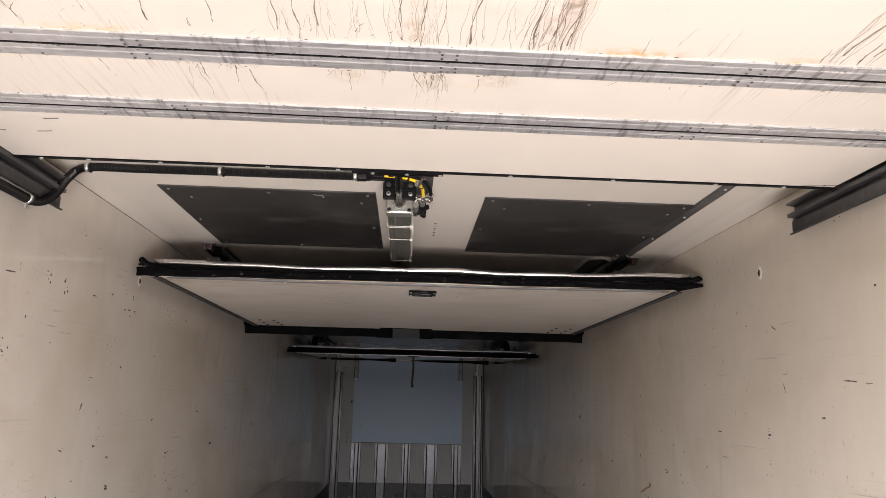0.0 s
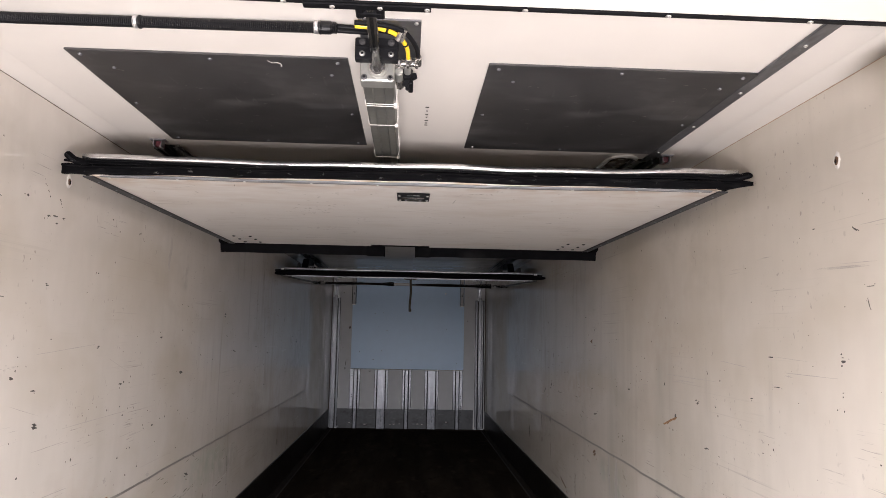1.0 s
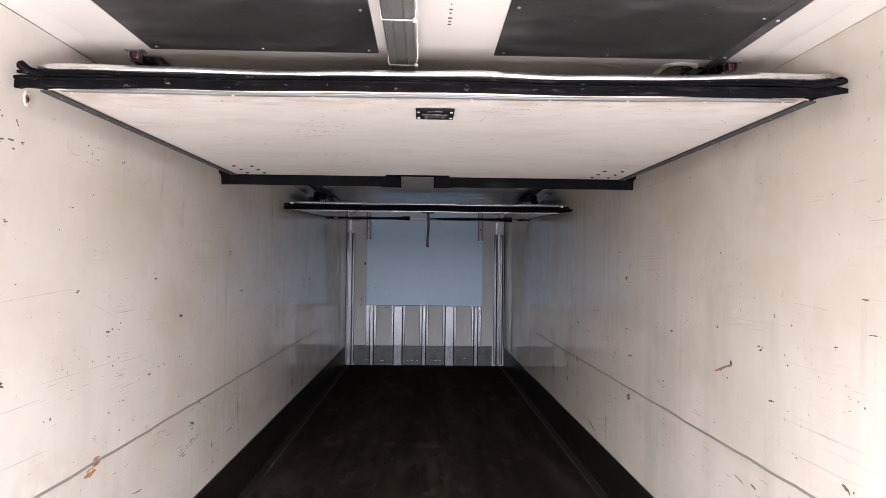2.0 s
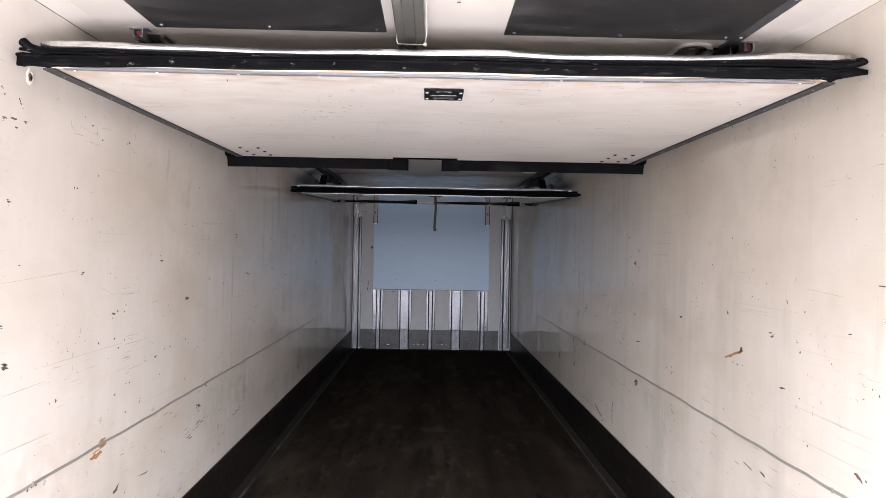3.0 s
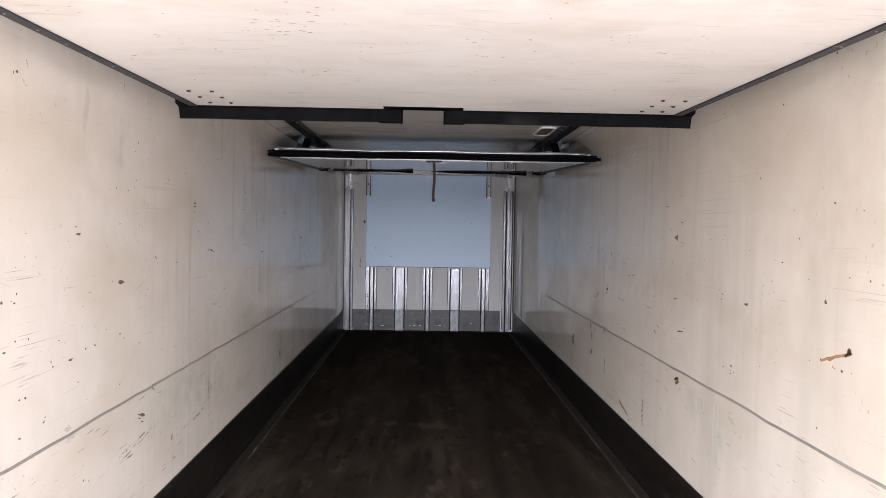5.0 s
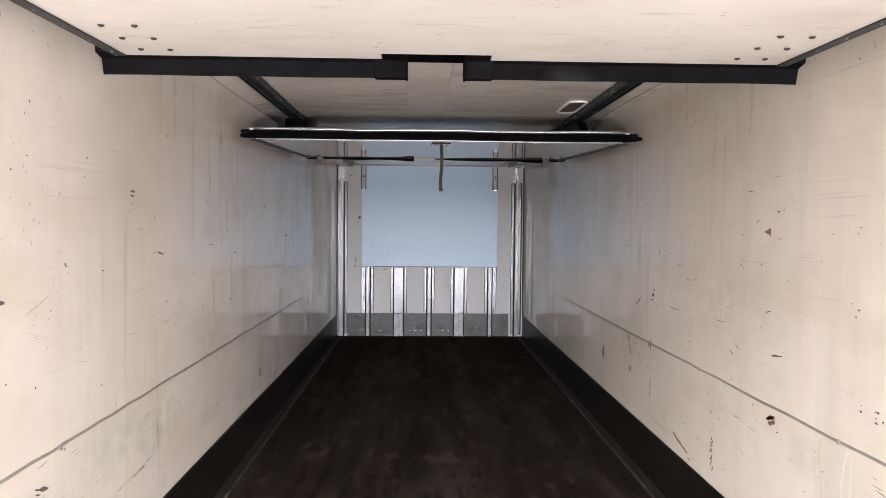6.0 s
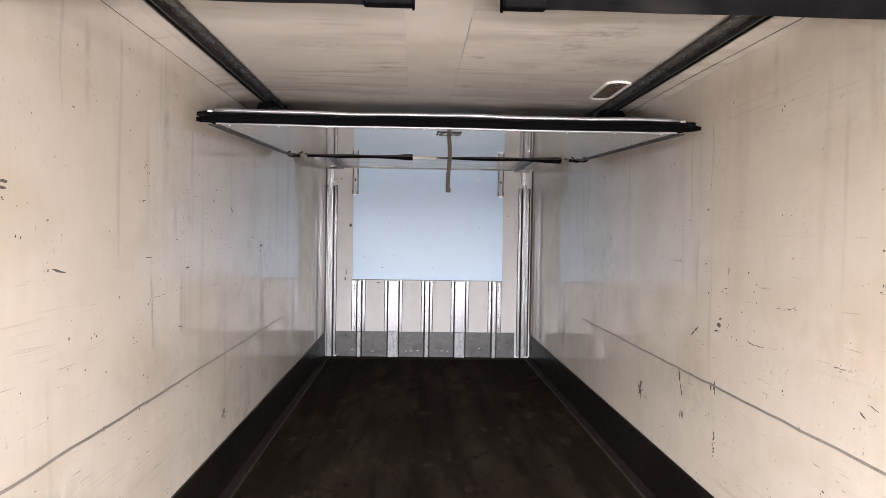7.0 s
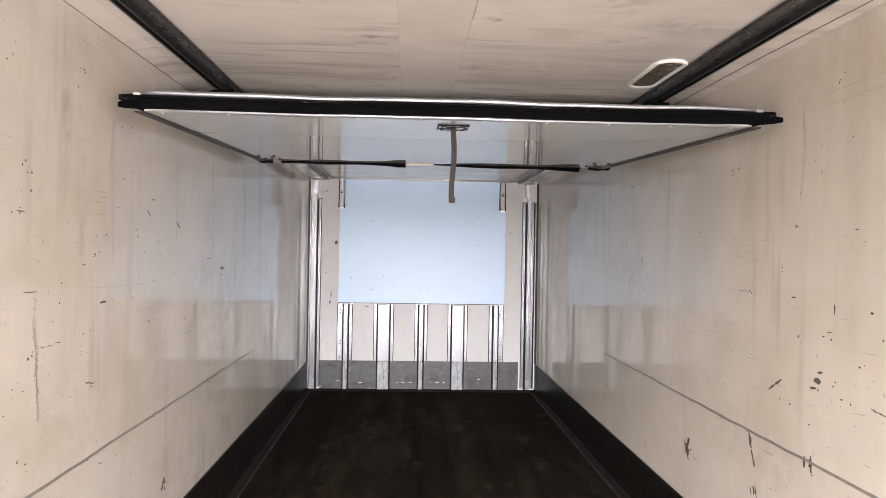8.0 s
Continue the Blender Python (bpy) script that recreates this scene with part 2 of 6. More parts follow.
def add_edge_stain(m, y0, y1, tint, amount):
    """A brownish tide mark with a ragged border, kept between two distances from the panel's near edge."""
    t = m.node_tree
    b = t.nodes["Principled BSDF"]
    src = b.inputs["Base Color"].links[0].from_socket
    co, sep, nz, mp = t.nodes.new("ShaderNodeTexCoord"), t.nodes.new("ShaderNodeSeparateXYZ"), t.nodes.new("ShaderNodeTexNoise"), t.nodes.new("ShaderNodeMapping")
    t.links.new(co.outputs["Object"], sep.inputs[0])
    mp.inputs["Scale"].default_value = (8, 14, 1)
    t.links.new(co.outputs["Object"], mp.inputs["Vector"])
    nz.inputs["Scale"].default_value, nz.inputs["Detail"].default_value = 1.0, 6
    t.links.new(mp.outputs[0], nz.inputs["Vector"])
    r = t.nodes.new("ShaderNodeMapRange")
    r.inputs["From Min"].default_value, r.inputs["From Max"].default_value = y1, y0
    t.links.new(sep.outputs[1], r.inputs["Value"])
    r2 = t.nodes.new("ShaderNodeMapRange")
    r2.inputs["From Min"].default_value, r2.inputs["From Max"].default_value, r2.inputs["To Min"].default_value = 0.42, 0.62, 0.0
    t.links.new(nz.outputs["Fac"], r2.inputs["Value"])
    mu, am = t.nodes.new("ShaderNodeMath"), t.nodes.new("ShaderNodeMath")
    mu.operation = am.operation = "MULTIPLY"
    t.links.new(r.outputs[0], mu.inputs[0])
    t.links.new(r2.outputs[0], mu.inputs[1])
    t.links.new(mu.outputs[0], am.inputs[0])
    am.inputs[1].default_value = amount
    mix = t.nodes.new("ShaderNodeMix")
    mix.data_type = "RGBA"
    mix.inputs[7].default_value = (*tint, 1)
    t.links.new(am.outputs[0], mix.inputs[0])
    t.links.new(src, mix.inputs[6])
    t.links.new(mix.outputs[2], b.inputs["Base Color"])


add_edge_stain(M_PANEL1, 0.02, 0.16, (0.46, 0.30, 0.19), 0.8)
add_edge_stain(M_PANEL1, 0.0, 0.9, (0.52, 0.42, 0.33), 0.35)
M_PANEL2 = material("glossy partition skin", (0.45, 0.43, 0.40), 0.03, vary=0.04, grain=8, bump=0.02, bump_scale=6, spec=1.0)
add_streaks(M_PANEL2, (2, 18, 1), 0.58, 0.75, (0.5, 0.45, 0.38), 0.3)
M_DOOR = material("stained door skin", (0.69, 0.65, 0.60), 0.42, vary=0.03, grain=10, bump=0.05, bump_scale=8)
M_DOORDIRT = material("heavily stained door skin", (0.69, 0.65, 0.60), 0.42, vary=0.03, grain=10, bump=0.05, bump_scale=8)
add_streaks(M_DOORDIRT, (130, 3.0, 1), 0.55, 0.68, (0.40, 0.34, 0.28), 0.5, (1.8, 1.6, 1), (0.50, 0.62))
add_streaks(M_DOORDIRT, (3, 9, 1), 0.56, 0.84, (0.62, 0.42, 0.24), 0.5, (1.3, 3.2, 1), (0.5, 0.62))
add_specks(M_DOORDIRT, 22, 0.05, (0.25, 0.22, 0.18), 0.5)
for x, y, hx, hy, tint, amount in ((0.35, 1.345, 0.13, 0.030, (0.62, 0.36, 0.14), 0.9), (0.66, 1.345, 0.06, 0.022, (0.66, 0.42, 0.18), 0.8), (-0.66, 1.348, 0.16, 0.028, (0.58, 0.48, 0.24), 0.6),
                                   (0.20, 1.19, 0.035, 0.035, (0.32, 0.24, 0.19), 0.9), (-0.07, 1.30, 0.03, 0.05, (0.52, 0.40, 0.29), 0.8), (0.19, 1.26, 0.05, 0.09, (0.46, 0.37, 0.30), 0.6),
                                   (-0.03, 1.49, 0.05, 0.06, (0.50, 0.42, 0.34), 0.7), (-0.20, 1.48, 0.05, 0.05, (0.50, 0.42, 0.34), 0.6), (0.10, 1.48, 0.06, 0.035, (0.50, 0.42, 0.34), 0.6)):
    add_patch(M_DOORDIRT, "xy", (x, y), (hx, hy), tint, amount, 45.0)
M_SEAMALU = material("streaked seam aluminium", (0.52, 0.525, 0.55), 0.42, metal=0.55, vary=0.35, grain=40, stretch=(0.6, 4, 4))
add_streaks(M_SEAMALU, (30, 6, 6), 0.55, 0.72, (0.62, 0.62, 0.63), 0.5)
add_streaks(M_SEAMALU, (90, 12, 6), 0.52, 0.66, (0.13, 0.13, 0.14), 0.65, (5, 3, 1), (0.42, 0.58))
add_streaks(M_SEAMALU, (130, 20, 6), 0.56, 0.66, (0.72, 0.72, 0.72), 0.6, (7, 5, 1), (0.45, 0.58))
M_STAIN = material("dried black drip stain", (0.17, 0.145, 0.12), 0.6, vary=0.5, grain=120)
M_STAINPALE = material("pale dried drip", (0.46, 0.39, 0.33), 0.5, vary=0.25, grain=120)
M_FLOOR = material("dark anti-slip floor", (0.0140, 0.0105, 0.0078), 0.85, vary=0.35, grain=14, bump=0.25, bump_scale=260, stretch=(1, 0.45, 1), spec=0.01)
add_streaks(M_FLOOR, (5, 0.7, 1), 0.46, 0.74, (0.044, 0.036, 0.028), 0.7, (1.5, 0.6, 1), (0.42, 0.62))
add_streaks(M_FLOOR, (8, 0.5, 1), 0.48, 0.72, (0.006, 0.005, 0.004), 0.6)
add_streaks(M_FLOOR, (3.2, 0.55, 1), 0.47, 0.68, (0.031, 0.025, 0.019), 0.65, (1.6, 0.7, 1), (0.40, 0.60))
add_streaks(M_FLOOR, (14, 1.6, 1), 0.54, 0.70, (0.005, 0.004, 0.003), 0.7, (2, 1.2, 1), (0.45, 0.6))
add_streaks(M_FLOOR, (26, 2, 1), 0.62, 0.72, (0.05, 0.042, 0.035), 0.35, (4, 3, 1), (0.5, 0.62))
add_streaks(M_FLOOR, (9, 4.0, 1), 0.54, 0.66, (0.046, 0.036, 0.027), 0.42, (2.2, 1.3, 1), (0.48, 0.60))
add_streaks(M_FLOOR, (22, 9, 1), 0.56, 0.66, (0.004, 0.003, 0.0025), 0.6, (3, 2, 1), (0.48, 0.58))
M_KICK = material("black kick plate", (0.0095, 0.0078, 0.0068), 0.36, vary=0.3, grain=20, bump=0.1, bump_scale=30, spec=0.14)
add_streaks(M_KICK, (1, 0.9, 9), 0.50, 0.74, (0.026, 0.021, 0.017), 0.6, (1, 0.7, 3), (0.42, 0.60))
add_streaks(M_KICK, (1, 7, 40), 0.60, 0.70, (0.06, 0.05, 0.042), 0.5, (1, 1.6, 5), (0.50, 0.62))
M_FOOTSTRIP = material("dull black foot", (0.0135, 0.0108, 0.009), 0.75, vary=0.4, grain=24, spec=0.06)
M_FOOT = material("worn foot edge", (0.022, 0.019, 0.017), 0.65, vary=0.6, grain=30, spec=0.1)
add_streaks(M_FOOT, (20, 5, 20), 0.52, 0.68, (0.11, 0.10, 0.09), 0.6, (4, 1.2, 4), (0.45, 0.6))
M_ALU = material("aluminium", (0.72, 0.72, 0.73), 0.30, metal=0.9, vary=0.12, grain=30, bump=0.05, bump_scale=40)
M_ALUW = material("bright worn aluminium", (0.30, 0.305, 0.325), 0.38, metal=0.8, vary=0.10, grain=24, bump=0.05, bump_scale=30)
add_streaks(M_ALUW, (9, 9, 2), 0.58, 0.75, (0.35, 0.35, 0.36), 0.4)
M_HAT = material("dull profile aluminium", (0.185, 0.19, 0.207), 0.36, metal=0.8, vary=0.22, grain=20, bump=0.05, bump_scale=30)
add_streaks(M_HAT, (9, 9, 3), 0.55, 0.72, (0.12, 0.12, 0.13), 0.5)
M_CORNER = material("dull corner aluminium", (0.125, 0.128, 0.138), 0.40, metal=0.7, vary=0.30, grain=14, bump=0.05, bump_scale=20, stretch=(3, 3, 0.6))
M_FOOTALU = material("dirty profile aluminium", (0.17, 0.175, 0.19), 0.45, metal=0.7, vary=0.45, grain=30)
add_streaks(M_FOOTALU, (30, 10, 12), 0.52, 0.68, (0.05, 0.05, 0.052), 0.7)
M_TRIM = material("dull edge aluminium", (0.33, 0.325, 0.325), 0.5, metal=0.4, vary=0.2, grain=26, stretch=(0.6, 3, 3))
M_ROLL = material("rolled edge aluminium", (0.62, 0.615, 0.61), 0.20, metal=0.95, vary=0.14, grain=20, bump=0.10, bump_scale=30, stretch=(0.5, 3, 3))
add_streaks(M_ROLL, (24, 6, 6), 0.60, 0.72, (0.35, 0.34, 0.33), 0.5)
M_DIRTYALU = material("dirty aluminium", (0.20, 0.20, 0.205), 0.5, metal=0.3, vary=0.4, grain=26)
M_GALV = material("galvanised steel", (0.30, 0.30, 0.315), 0.38, metal=0.85, vary=0.30, grain=60, bump=0.06, bump_scale=80)
add_streaks(M_GALV, (14, 14, 14), 0.55, 0.75, (0.22, 0.22, 0.24), 0.5)
M_DARKSTEEL = material("dark steel", (0.13, 0.13, 0.135), 0.36, metal=0.7, vary=0.30, grain=30, bump=0.05, bump_scale=60)
add_streaks(M_DARKSTEEL, (6, 6, 6), 0.58, 0.75, (0.32, 0.32, 0.32), 0.5)
M_GRIMY = material("grimy galvanised strip", (0.17, 0.175, 0.19), 0.36, metal=0.8, vary=0.5, grain=26, bump=0.06, bump_scale=60, stretch=(2.5, 0.8, 1))
M_STRIP = material("dark grey strip", (0.042, 0.041, 0.042), 0.45, vary=0.3, grain=40, spec=0.12)
M_CHANNEL = material("worn black channel steel", (0.030, 0.030, 0.031), 0.42, metal=0.3, vary=0.5, grain=18, bump=0.05, bump_scale=40, stretch=(3, 0.6, 3))
M_RAIL = material("grey rail steel", (0.13, 0.127, 0.124), 0.28, metal=0.75, vary=0.3, grain=40, bump=0.06, bump_scale=60, stretch=(1, 0.3, 1))
add_streaks(M_RAIL, (10, 5, 10), 0.56, 0.72, (0.24, 0.23, 0.21), 0.5)
M_PLATE = material("dull dark plate", (0.062, 0.060, 0.060), 0.36, metal=0.6, vary=0.45, grain=14, bump=0.05, bump_scale=24)
add_streaks(M_PLATE, (1.8, 6, 1), 0.52, 0.74, (0.17, 0.17, 0.175), 0.55)
add_streaks(M_PLATE, (7, 5, 1), 0.52, 0.72, (0.03, 0.03, 0.03), 0.6)
add_streaks(M_PLATE, (4, 6, 1), 0.46, 0.66, (0.19, 0.185, 0.18), 0.55, (1.6, 2.4, 1), (0.44, 0.60))
add_streaks(M_PLATE, (60, 8, 1), 0.62, 0.70, (0.24, 0.23, 0.22), 0.5, (4, 4, 1), (0.54, 0.64))
add_specks(M_PLATE, 9, 0.06, (0.40, 0.38, 0.36), 0.5)
M_RUBBER = material("black rubber", (0.0030, 0.0030, 0.0034), 0.5, vary=0.3, grain=50, bump=0.12, bump_scale=90, spec=0.0)
M_RUBBERG = material("dusty rubber", (0.0038, 0.0038, 0.0043), 0.6, vary=0.35, grain=26, bump=0.15, bump_scale=60, spec=0.012)
add_streaks(M_RUBBERG, (4, 20, 20), 0.58, 0.80, (0.020, 0.0195, 0.0195), 0.5)
add_specks(M_RUBBERG, 70, 0.26, (0.22, 0.21, 0.20), 0.5, (0.5, 1, 1))
add_streaks(M_RUBBERG, (14, 60, 90), 0.56, 0.70, (0.028, 0.0275, 0.0275), 0.6, (2, 10, 20), (0.45, 0.6))
M_FLAP = material("dusty dark rubber flap", (0.0052, 0.0052, 0.0058), 0.6, vary=0.45, grain=18, bump=0.2, bump_scale=30, spec=0.0)
add_streaks(M_FLAP, (5, 9, 9), 0.54, 0.72, (0.018, 0.0175, 0.0175), 0.6, (2.2, 4, 4), (0.46, 0.62))
M_BLACK = material("black painted steel", (0.008, 0.008, 0.009), 0.45, vary=0.3, grain=60, spec=0.06)
M_SCREW = material("zinc screw", (0.75, 0.74, 0.72), 0.30, metal=0.9, vary=0.1, grain=200)
M_BLUE = material("pale blue sheet", (0.45, 0.605, 0.79), 0.42, vary=0.04, grain=7, bump=0.03, bump_scale=4)
add_specks(M_BLUE, 5, 0.045, (0.10, 0.11, 0.13), 0.8, (0.6, 1, 2.2))
M_FRONT = material("cream front lining", (0.45, 0.452, 0.455), 0.5, vary=0.06, grain=10, bump=0.05, bump_scale=6)
add_streaks(M_FRONT, (5, 1, 4), 0.62, 0.74, (0.25, 0.23, 0.21), 0.5, (3, 1, 3), (0.5, 0.62))
M_GREYKICK = material("scuffed grey kick sheet", (0.038, 0.039, 0.042), 0.42, metal=0.3, vary=0.35, grain=18, bump=0.08, bump_scale=30)
add_streaks(M_GREYKICK, (9, 1, 26), 0.58, 0.74, (0.20, 0.20, 0.20), 0.4, (4, 1, 12), (0.45, 0.6))
add_streaks(M_GREYKICK, (7, 1, 9), 0.50, 0.68, (0.012, 0.012, 0.012), 0.7, (3, 1, 5), (0.42, 0.58))
for x, z, hx, hz in ((-0.14, 0.13, 0.13, 0.05), (0.14, 0.14, 0.08, 0.06), (-0.98, 0.26, 0.10, 0.05), (0.62, 0.12, 0.1, 0.05), (0.98, 0.2, 0.08, 0.1), (-0.6, 0.06, 0.2, 0.04)):
    add_patch(M_GREYKICK, "xz", (x, z), (hx, hz), (0.008, 0.008, 0.008), 0.9, 22.0)
add_specks(M_GREYKICK, 16, 0.07, (0.03, 0.03, 0.03), 0.7)
M_CYL = material("grey anodised aluminium", (0.135, 0.135, 0.122), 0.42, metal=0.55, vary=0.10, grain=50)
M_CYLHEAD = material("cast aluminium head", (0.36, 0.36, 0.335), 0.4, metal=0.7, vary=0.10, grain=80, bump=0.05, bump_scale=200)
M_CHROME = material("polished steel", (0.34, 0.335, 0.33), 0.14, metal=1.0, vary=0.1, grain=80)
M_NICKEL = material("dull nickel fitting", (0.42, 0.405, 0.385), 0.24, metal=0.9, vary=0.15, grain=90)
M_HOSE = material("black corrugated plastic", (0.006, 0.006, 0.007), 0.38, vary=0.3, grain=60, spec=0.3)
M_ROD = material("dark polished rod", (0.09, 0.088, 0.086), 0.16, metal=0.9, vary=0.2, grain=60)
M_YELLOW = material("yellow air tube", (0.85, 0.55, 0.02), 0.35, vary=0.06, grain=80)
M_TIE = material("white cable tie", (0.62, 0.60, 0.56), 0.45, vary=0.04, grain=80)
M_STRAP = material("brown webbing", (0.019, 0.0135, 0.0092), 0.85, vary=0.25, grain=160, bump=0.5, bump_scale=420, stretch=(1, 1, 0.4))
M_RED = material("wine-red plastic", (0.12, 0.015, 0.025), 0.4, vary=0.15, grain=60)
M_BEAD = material("grey sealant bead", (0.24, 0.225, 0.202), 0.5, vary=0.25, grain=30, bump=0.2, bump_scale=60)
M_JOINT = material("dirty joint line", (0.15, 0.118, 0.098), 0.8, vary=0.4, grain=20, spec=0.02)
M_JOINTPALE = material("brownish joint line", (0.42, 0.31, 0.24), 0.8, vary=0.3, grain=12, spec=0.02)
M_LAMP = material("white lamp bezel", (0.66, 0.65, 0.62), 0.3, vary=0.04, grain=40)
M_DIFF = material("unlit lamp lens", (0.13, 0.108, 0.085), 0.25, vary=0.15, grain=20)
M_RUN = [material("faint run stain", tuple(c * f for c in CREAM), 0.16, vary=0.08, grain=30) for f in (0.93, 0.85)]
M_GOUGE = {
    "k": material("dark gouge", (0.075, 0.066, 0.058), 0.7, vary=0.4, grain=120),
    "b": material("torn brown core", (0.15, 0.085, 0.048), 0.8, vary=0.5, grain=110, bump=0.4, bump_scale=300),
    "o": material("torn orange-brown core", (0.30, 0.155, 0.065), 0.8, vary=0.6, grain=110, bump=0.4, bump_scale=300),
    "g": material("grey scuff", (0.40, 0.365, 0.33), 0.5, vary=0.25, grain=90),
    "w": material("chipped white edge", (0.66, 0.63, 0.59), 0.6, vary=0.15, grain=120),
}
M_GROUND = material("yard concrete", (0.30, 0.29, 0.27), 0.8, vary=0.2, grain=3, bump=0.3, bump_scale=30)

# ---- building helpers ----


def link_mesh(name, bm, mat, smooth=False):
    me = bpy.data.meshes.new(name)
    bmesh.ops.recalc_face_normals(bm, faces=bm.faces)
    bm.to_mesh(me)
    bm.free()
    me.materials.append(mat)
    if smooth:
        for p in me.polygons:
            p.use_smooth = True
    return new(name, me)


def part(name, bm, mat, parent, label="", smooth=False):
    ob = link_mesh(name, bm, mat, smooth)
    ob.parent = parent
    if label:
        ob["label"] = label
    return ob


def empty(name, at=(0, 0, 0)):
    ob = new(name)
    ob.empty_display_size = 0.05
    ob.location = at
    return ob


def box(x0, x1, y0, y1, z0, z1, bevel=0.0, seg=1, bm=None):
    b = bmesh.new()
    bmesh.ops.create_cube(b, size=1)
    for v in b.verts:
        v.co = Vector(((x0 + x1) / 2 + v.co.x * (x1 - x0), (y0 + y1) / 2 + v.co.y * (y1 - y0), (z0 + z1) / 2 + v.co.z * (z1 - z0)))
    if bevel:
        bmesh.ops.bevel(b, geom=b.edges[:], offset=bevel, segments=seg, affect="EDGES", profile=0.5)
    if bm is None:
        return b
    return join(bm, b)


def join(bm, b):
    me = bpy.data.meshes.new("tmp")
    b.to_mesh(me)
    b.free()
    bm.from_mesh(me)
    bpy.data.meshes.remove(me)
    return bm


def prism(outline, axis, a, b, bm=None):
    """Extrudes a closed 2D outline along an axis from a to b. The outline gives the two other coordinates in the order x, y, z."""
    bm = bm or bmesh.new()

    def at(p, s):
        return {"x": (s, p[0], p[1]), "y": (p[0], s, p[1]), "z": (p[0], p[1], s)}[axis]
    lo = [bm.verts.new(at(p, a)) for p in outline]
    hi = [bm.verts.new(at(p, b)) for p in outline]
    n = len(outline)
    for i in range(n):
        bm.faces.new((lo[i], lo[(i + 1) % n], hi[(i + 1) % n], hi[i]))
    bm.faces.new(lo)
    bm.faces.new(hi[::-1])
    return bm


def sweep(path, outline, bm=None, up=(0, 0, 1), ends=(), starts=None):
    """Sweeps a closed 2D outline (side, up) along a path of points; ends: sizes of the last rings, outermost first, and of the first ones unless starts gives those."""
    bm = bm or bmesh.new()
    path = [Vector(p) for p in path]
    rings = []
    for i, p in enumerate(path):
        d = (path[min(i + 1, len(path) - 1)] - path[max(i - 1, 0)]).normalized()
        side = d.cross(Vector(up)).normalized()
        top = side.cross(d)
        k, row = (i, ends if starts is None else starts) if i < len(path) / 2 else (len(path) - 1 - i, ends)
        f = row[k] if k < len(row) else 1.0
        rings.append([bm.verts.new(p + side * u * f + top * v * f) for u, v in outline])
    n = len(outline)
    for r0, r1 in zip(rings, rings[1:]):
        for i in range(n):
            bm.faces.new((r0[i], r0[(i + 1) % n], r1[(i + 1) % n], r1[i]))
    bm.faces.new(rings[0])
    bm.faces.new(rings[-1][::-1])
    return bm


def circle(r, n=12, squash=1.0):
    return [(r * math.cos(2 * math.pi * i / n), squash * r * math.sin(2 * math.pi * i / n)) for i in range(n)]


def spline(points, steps=8):
    """A smooth path through the points."""
    pts = [Vector(p) for p in points]
    pts = [pts[0] * 2 - pts[1]] + pts + [pts[-1] * 2 - pts[-2]]
    out = []
    for a, b, c, d in zip(pts, pts[1:], pts[2:], pts[3:]):
        for s in range(steps):
            u = s / steps
            out.append(0.5 * (2 * b + (c - a) * u + (2 * a - 5 * b + 4 * c - d) * u * u + (3 * b - a - 3 * c + d) * u ** 3))
    return out + [pts[-2]]


def cyl(p, q, r, n=14, bm=None, r2=None):
    """A straight rod from p to q with slightly broken edges."""
    p, q = Vector(p), Vector(q)
    d = (q - p).normalized()
    side = d.orthogonal().normalized()
    top = d.cross(side)
    bm = bm or bmesh.new()
    e = min(r * 0.15, (q - p).length * 0.3)
    r2 = r2 or r
    rings = []
    for at, rad in ((p, r - e), (p + d * e, r), (q - d * e, r2), (q, r2 - e)):
        rings.append([bm.verts.new(at + (side * math.cos(2 * math.pi * i / n) + top * math.sin(2 * math.pi * i / n)) * rad) for i in range(n)])
    for r0, r1 in zip(rings, rings[1:]):
        for i in range(n):
            bm.faces.new((r0[i], r0[(i + 1) % n], r1[(i + 1) % n], r1[i]))
    bm.faces.new(rings[0])
    bm.faces.new(rings[-1][::-1])
    return bm


SCREW_MESH = {}


def screw(parent, at, normal=(0, 0, -1), r=0.006, name="screw", mat=None):
    """A pan-head screw or rivet; all of one size share their mesh."""
    mat = mat or M_SCREW
    key = (r, mat.name)
    if key not in SCREW_MESH:
        bm = bmesh.new()
        prof = [(1.0, 0.0), (0.95, 0.25), (0.7, 0.5), (0.32, 0.6)]
        n = 10
        rings = [[bm.verts.new((r * a * math.cos(2 * math.pi * i / n), r * a * math.sin(2 * math.pi * i / n), r * h)) for i in range(n)] for a, h in prof]
        for r0, r1 in zip(rings, rings[1:]):
            for i in range(n):
                bm.faces.new((r0[i], r0[(i + 1) % n], r1[(i + 1) % n], r1[i]))
        well = [bm.verts.new((v.co.x * 0.9, v.co.y * 0.9, r * 0.35)) for v in rings[-1]]
        for i in range(n):
            bm.faces.new((rings[-1][i], rings[-1][(i + 1) % n], well[(i + 1) % n], well[i]))
        bm.faces.new(well)
        me = bpy.data.meshes.new("screw")
        bm.to_mesh(me)
        bm.free()
        me.materials.append(mat)
        SCREW_MESH[key] = me
    ob = new(name, SCREW_MESH[key])
    ob.parent = parent
    rot = Vector((0, 0, 1)).rotation_difference(Vector(normal)).to_matrix().to_4x4()
    ob.matrix_basis = Matrix.Translation(at) @ rot
    return ob


# ---- the box: setting ----
HALF, TOP, FRONT, REAR = 1.23, 2.277, 12.065, -0.6
SKIRT = 0.305

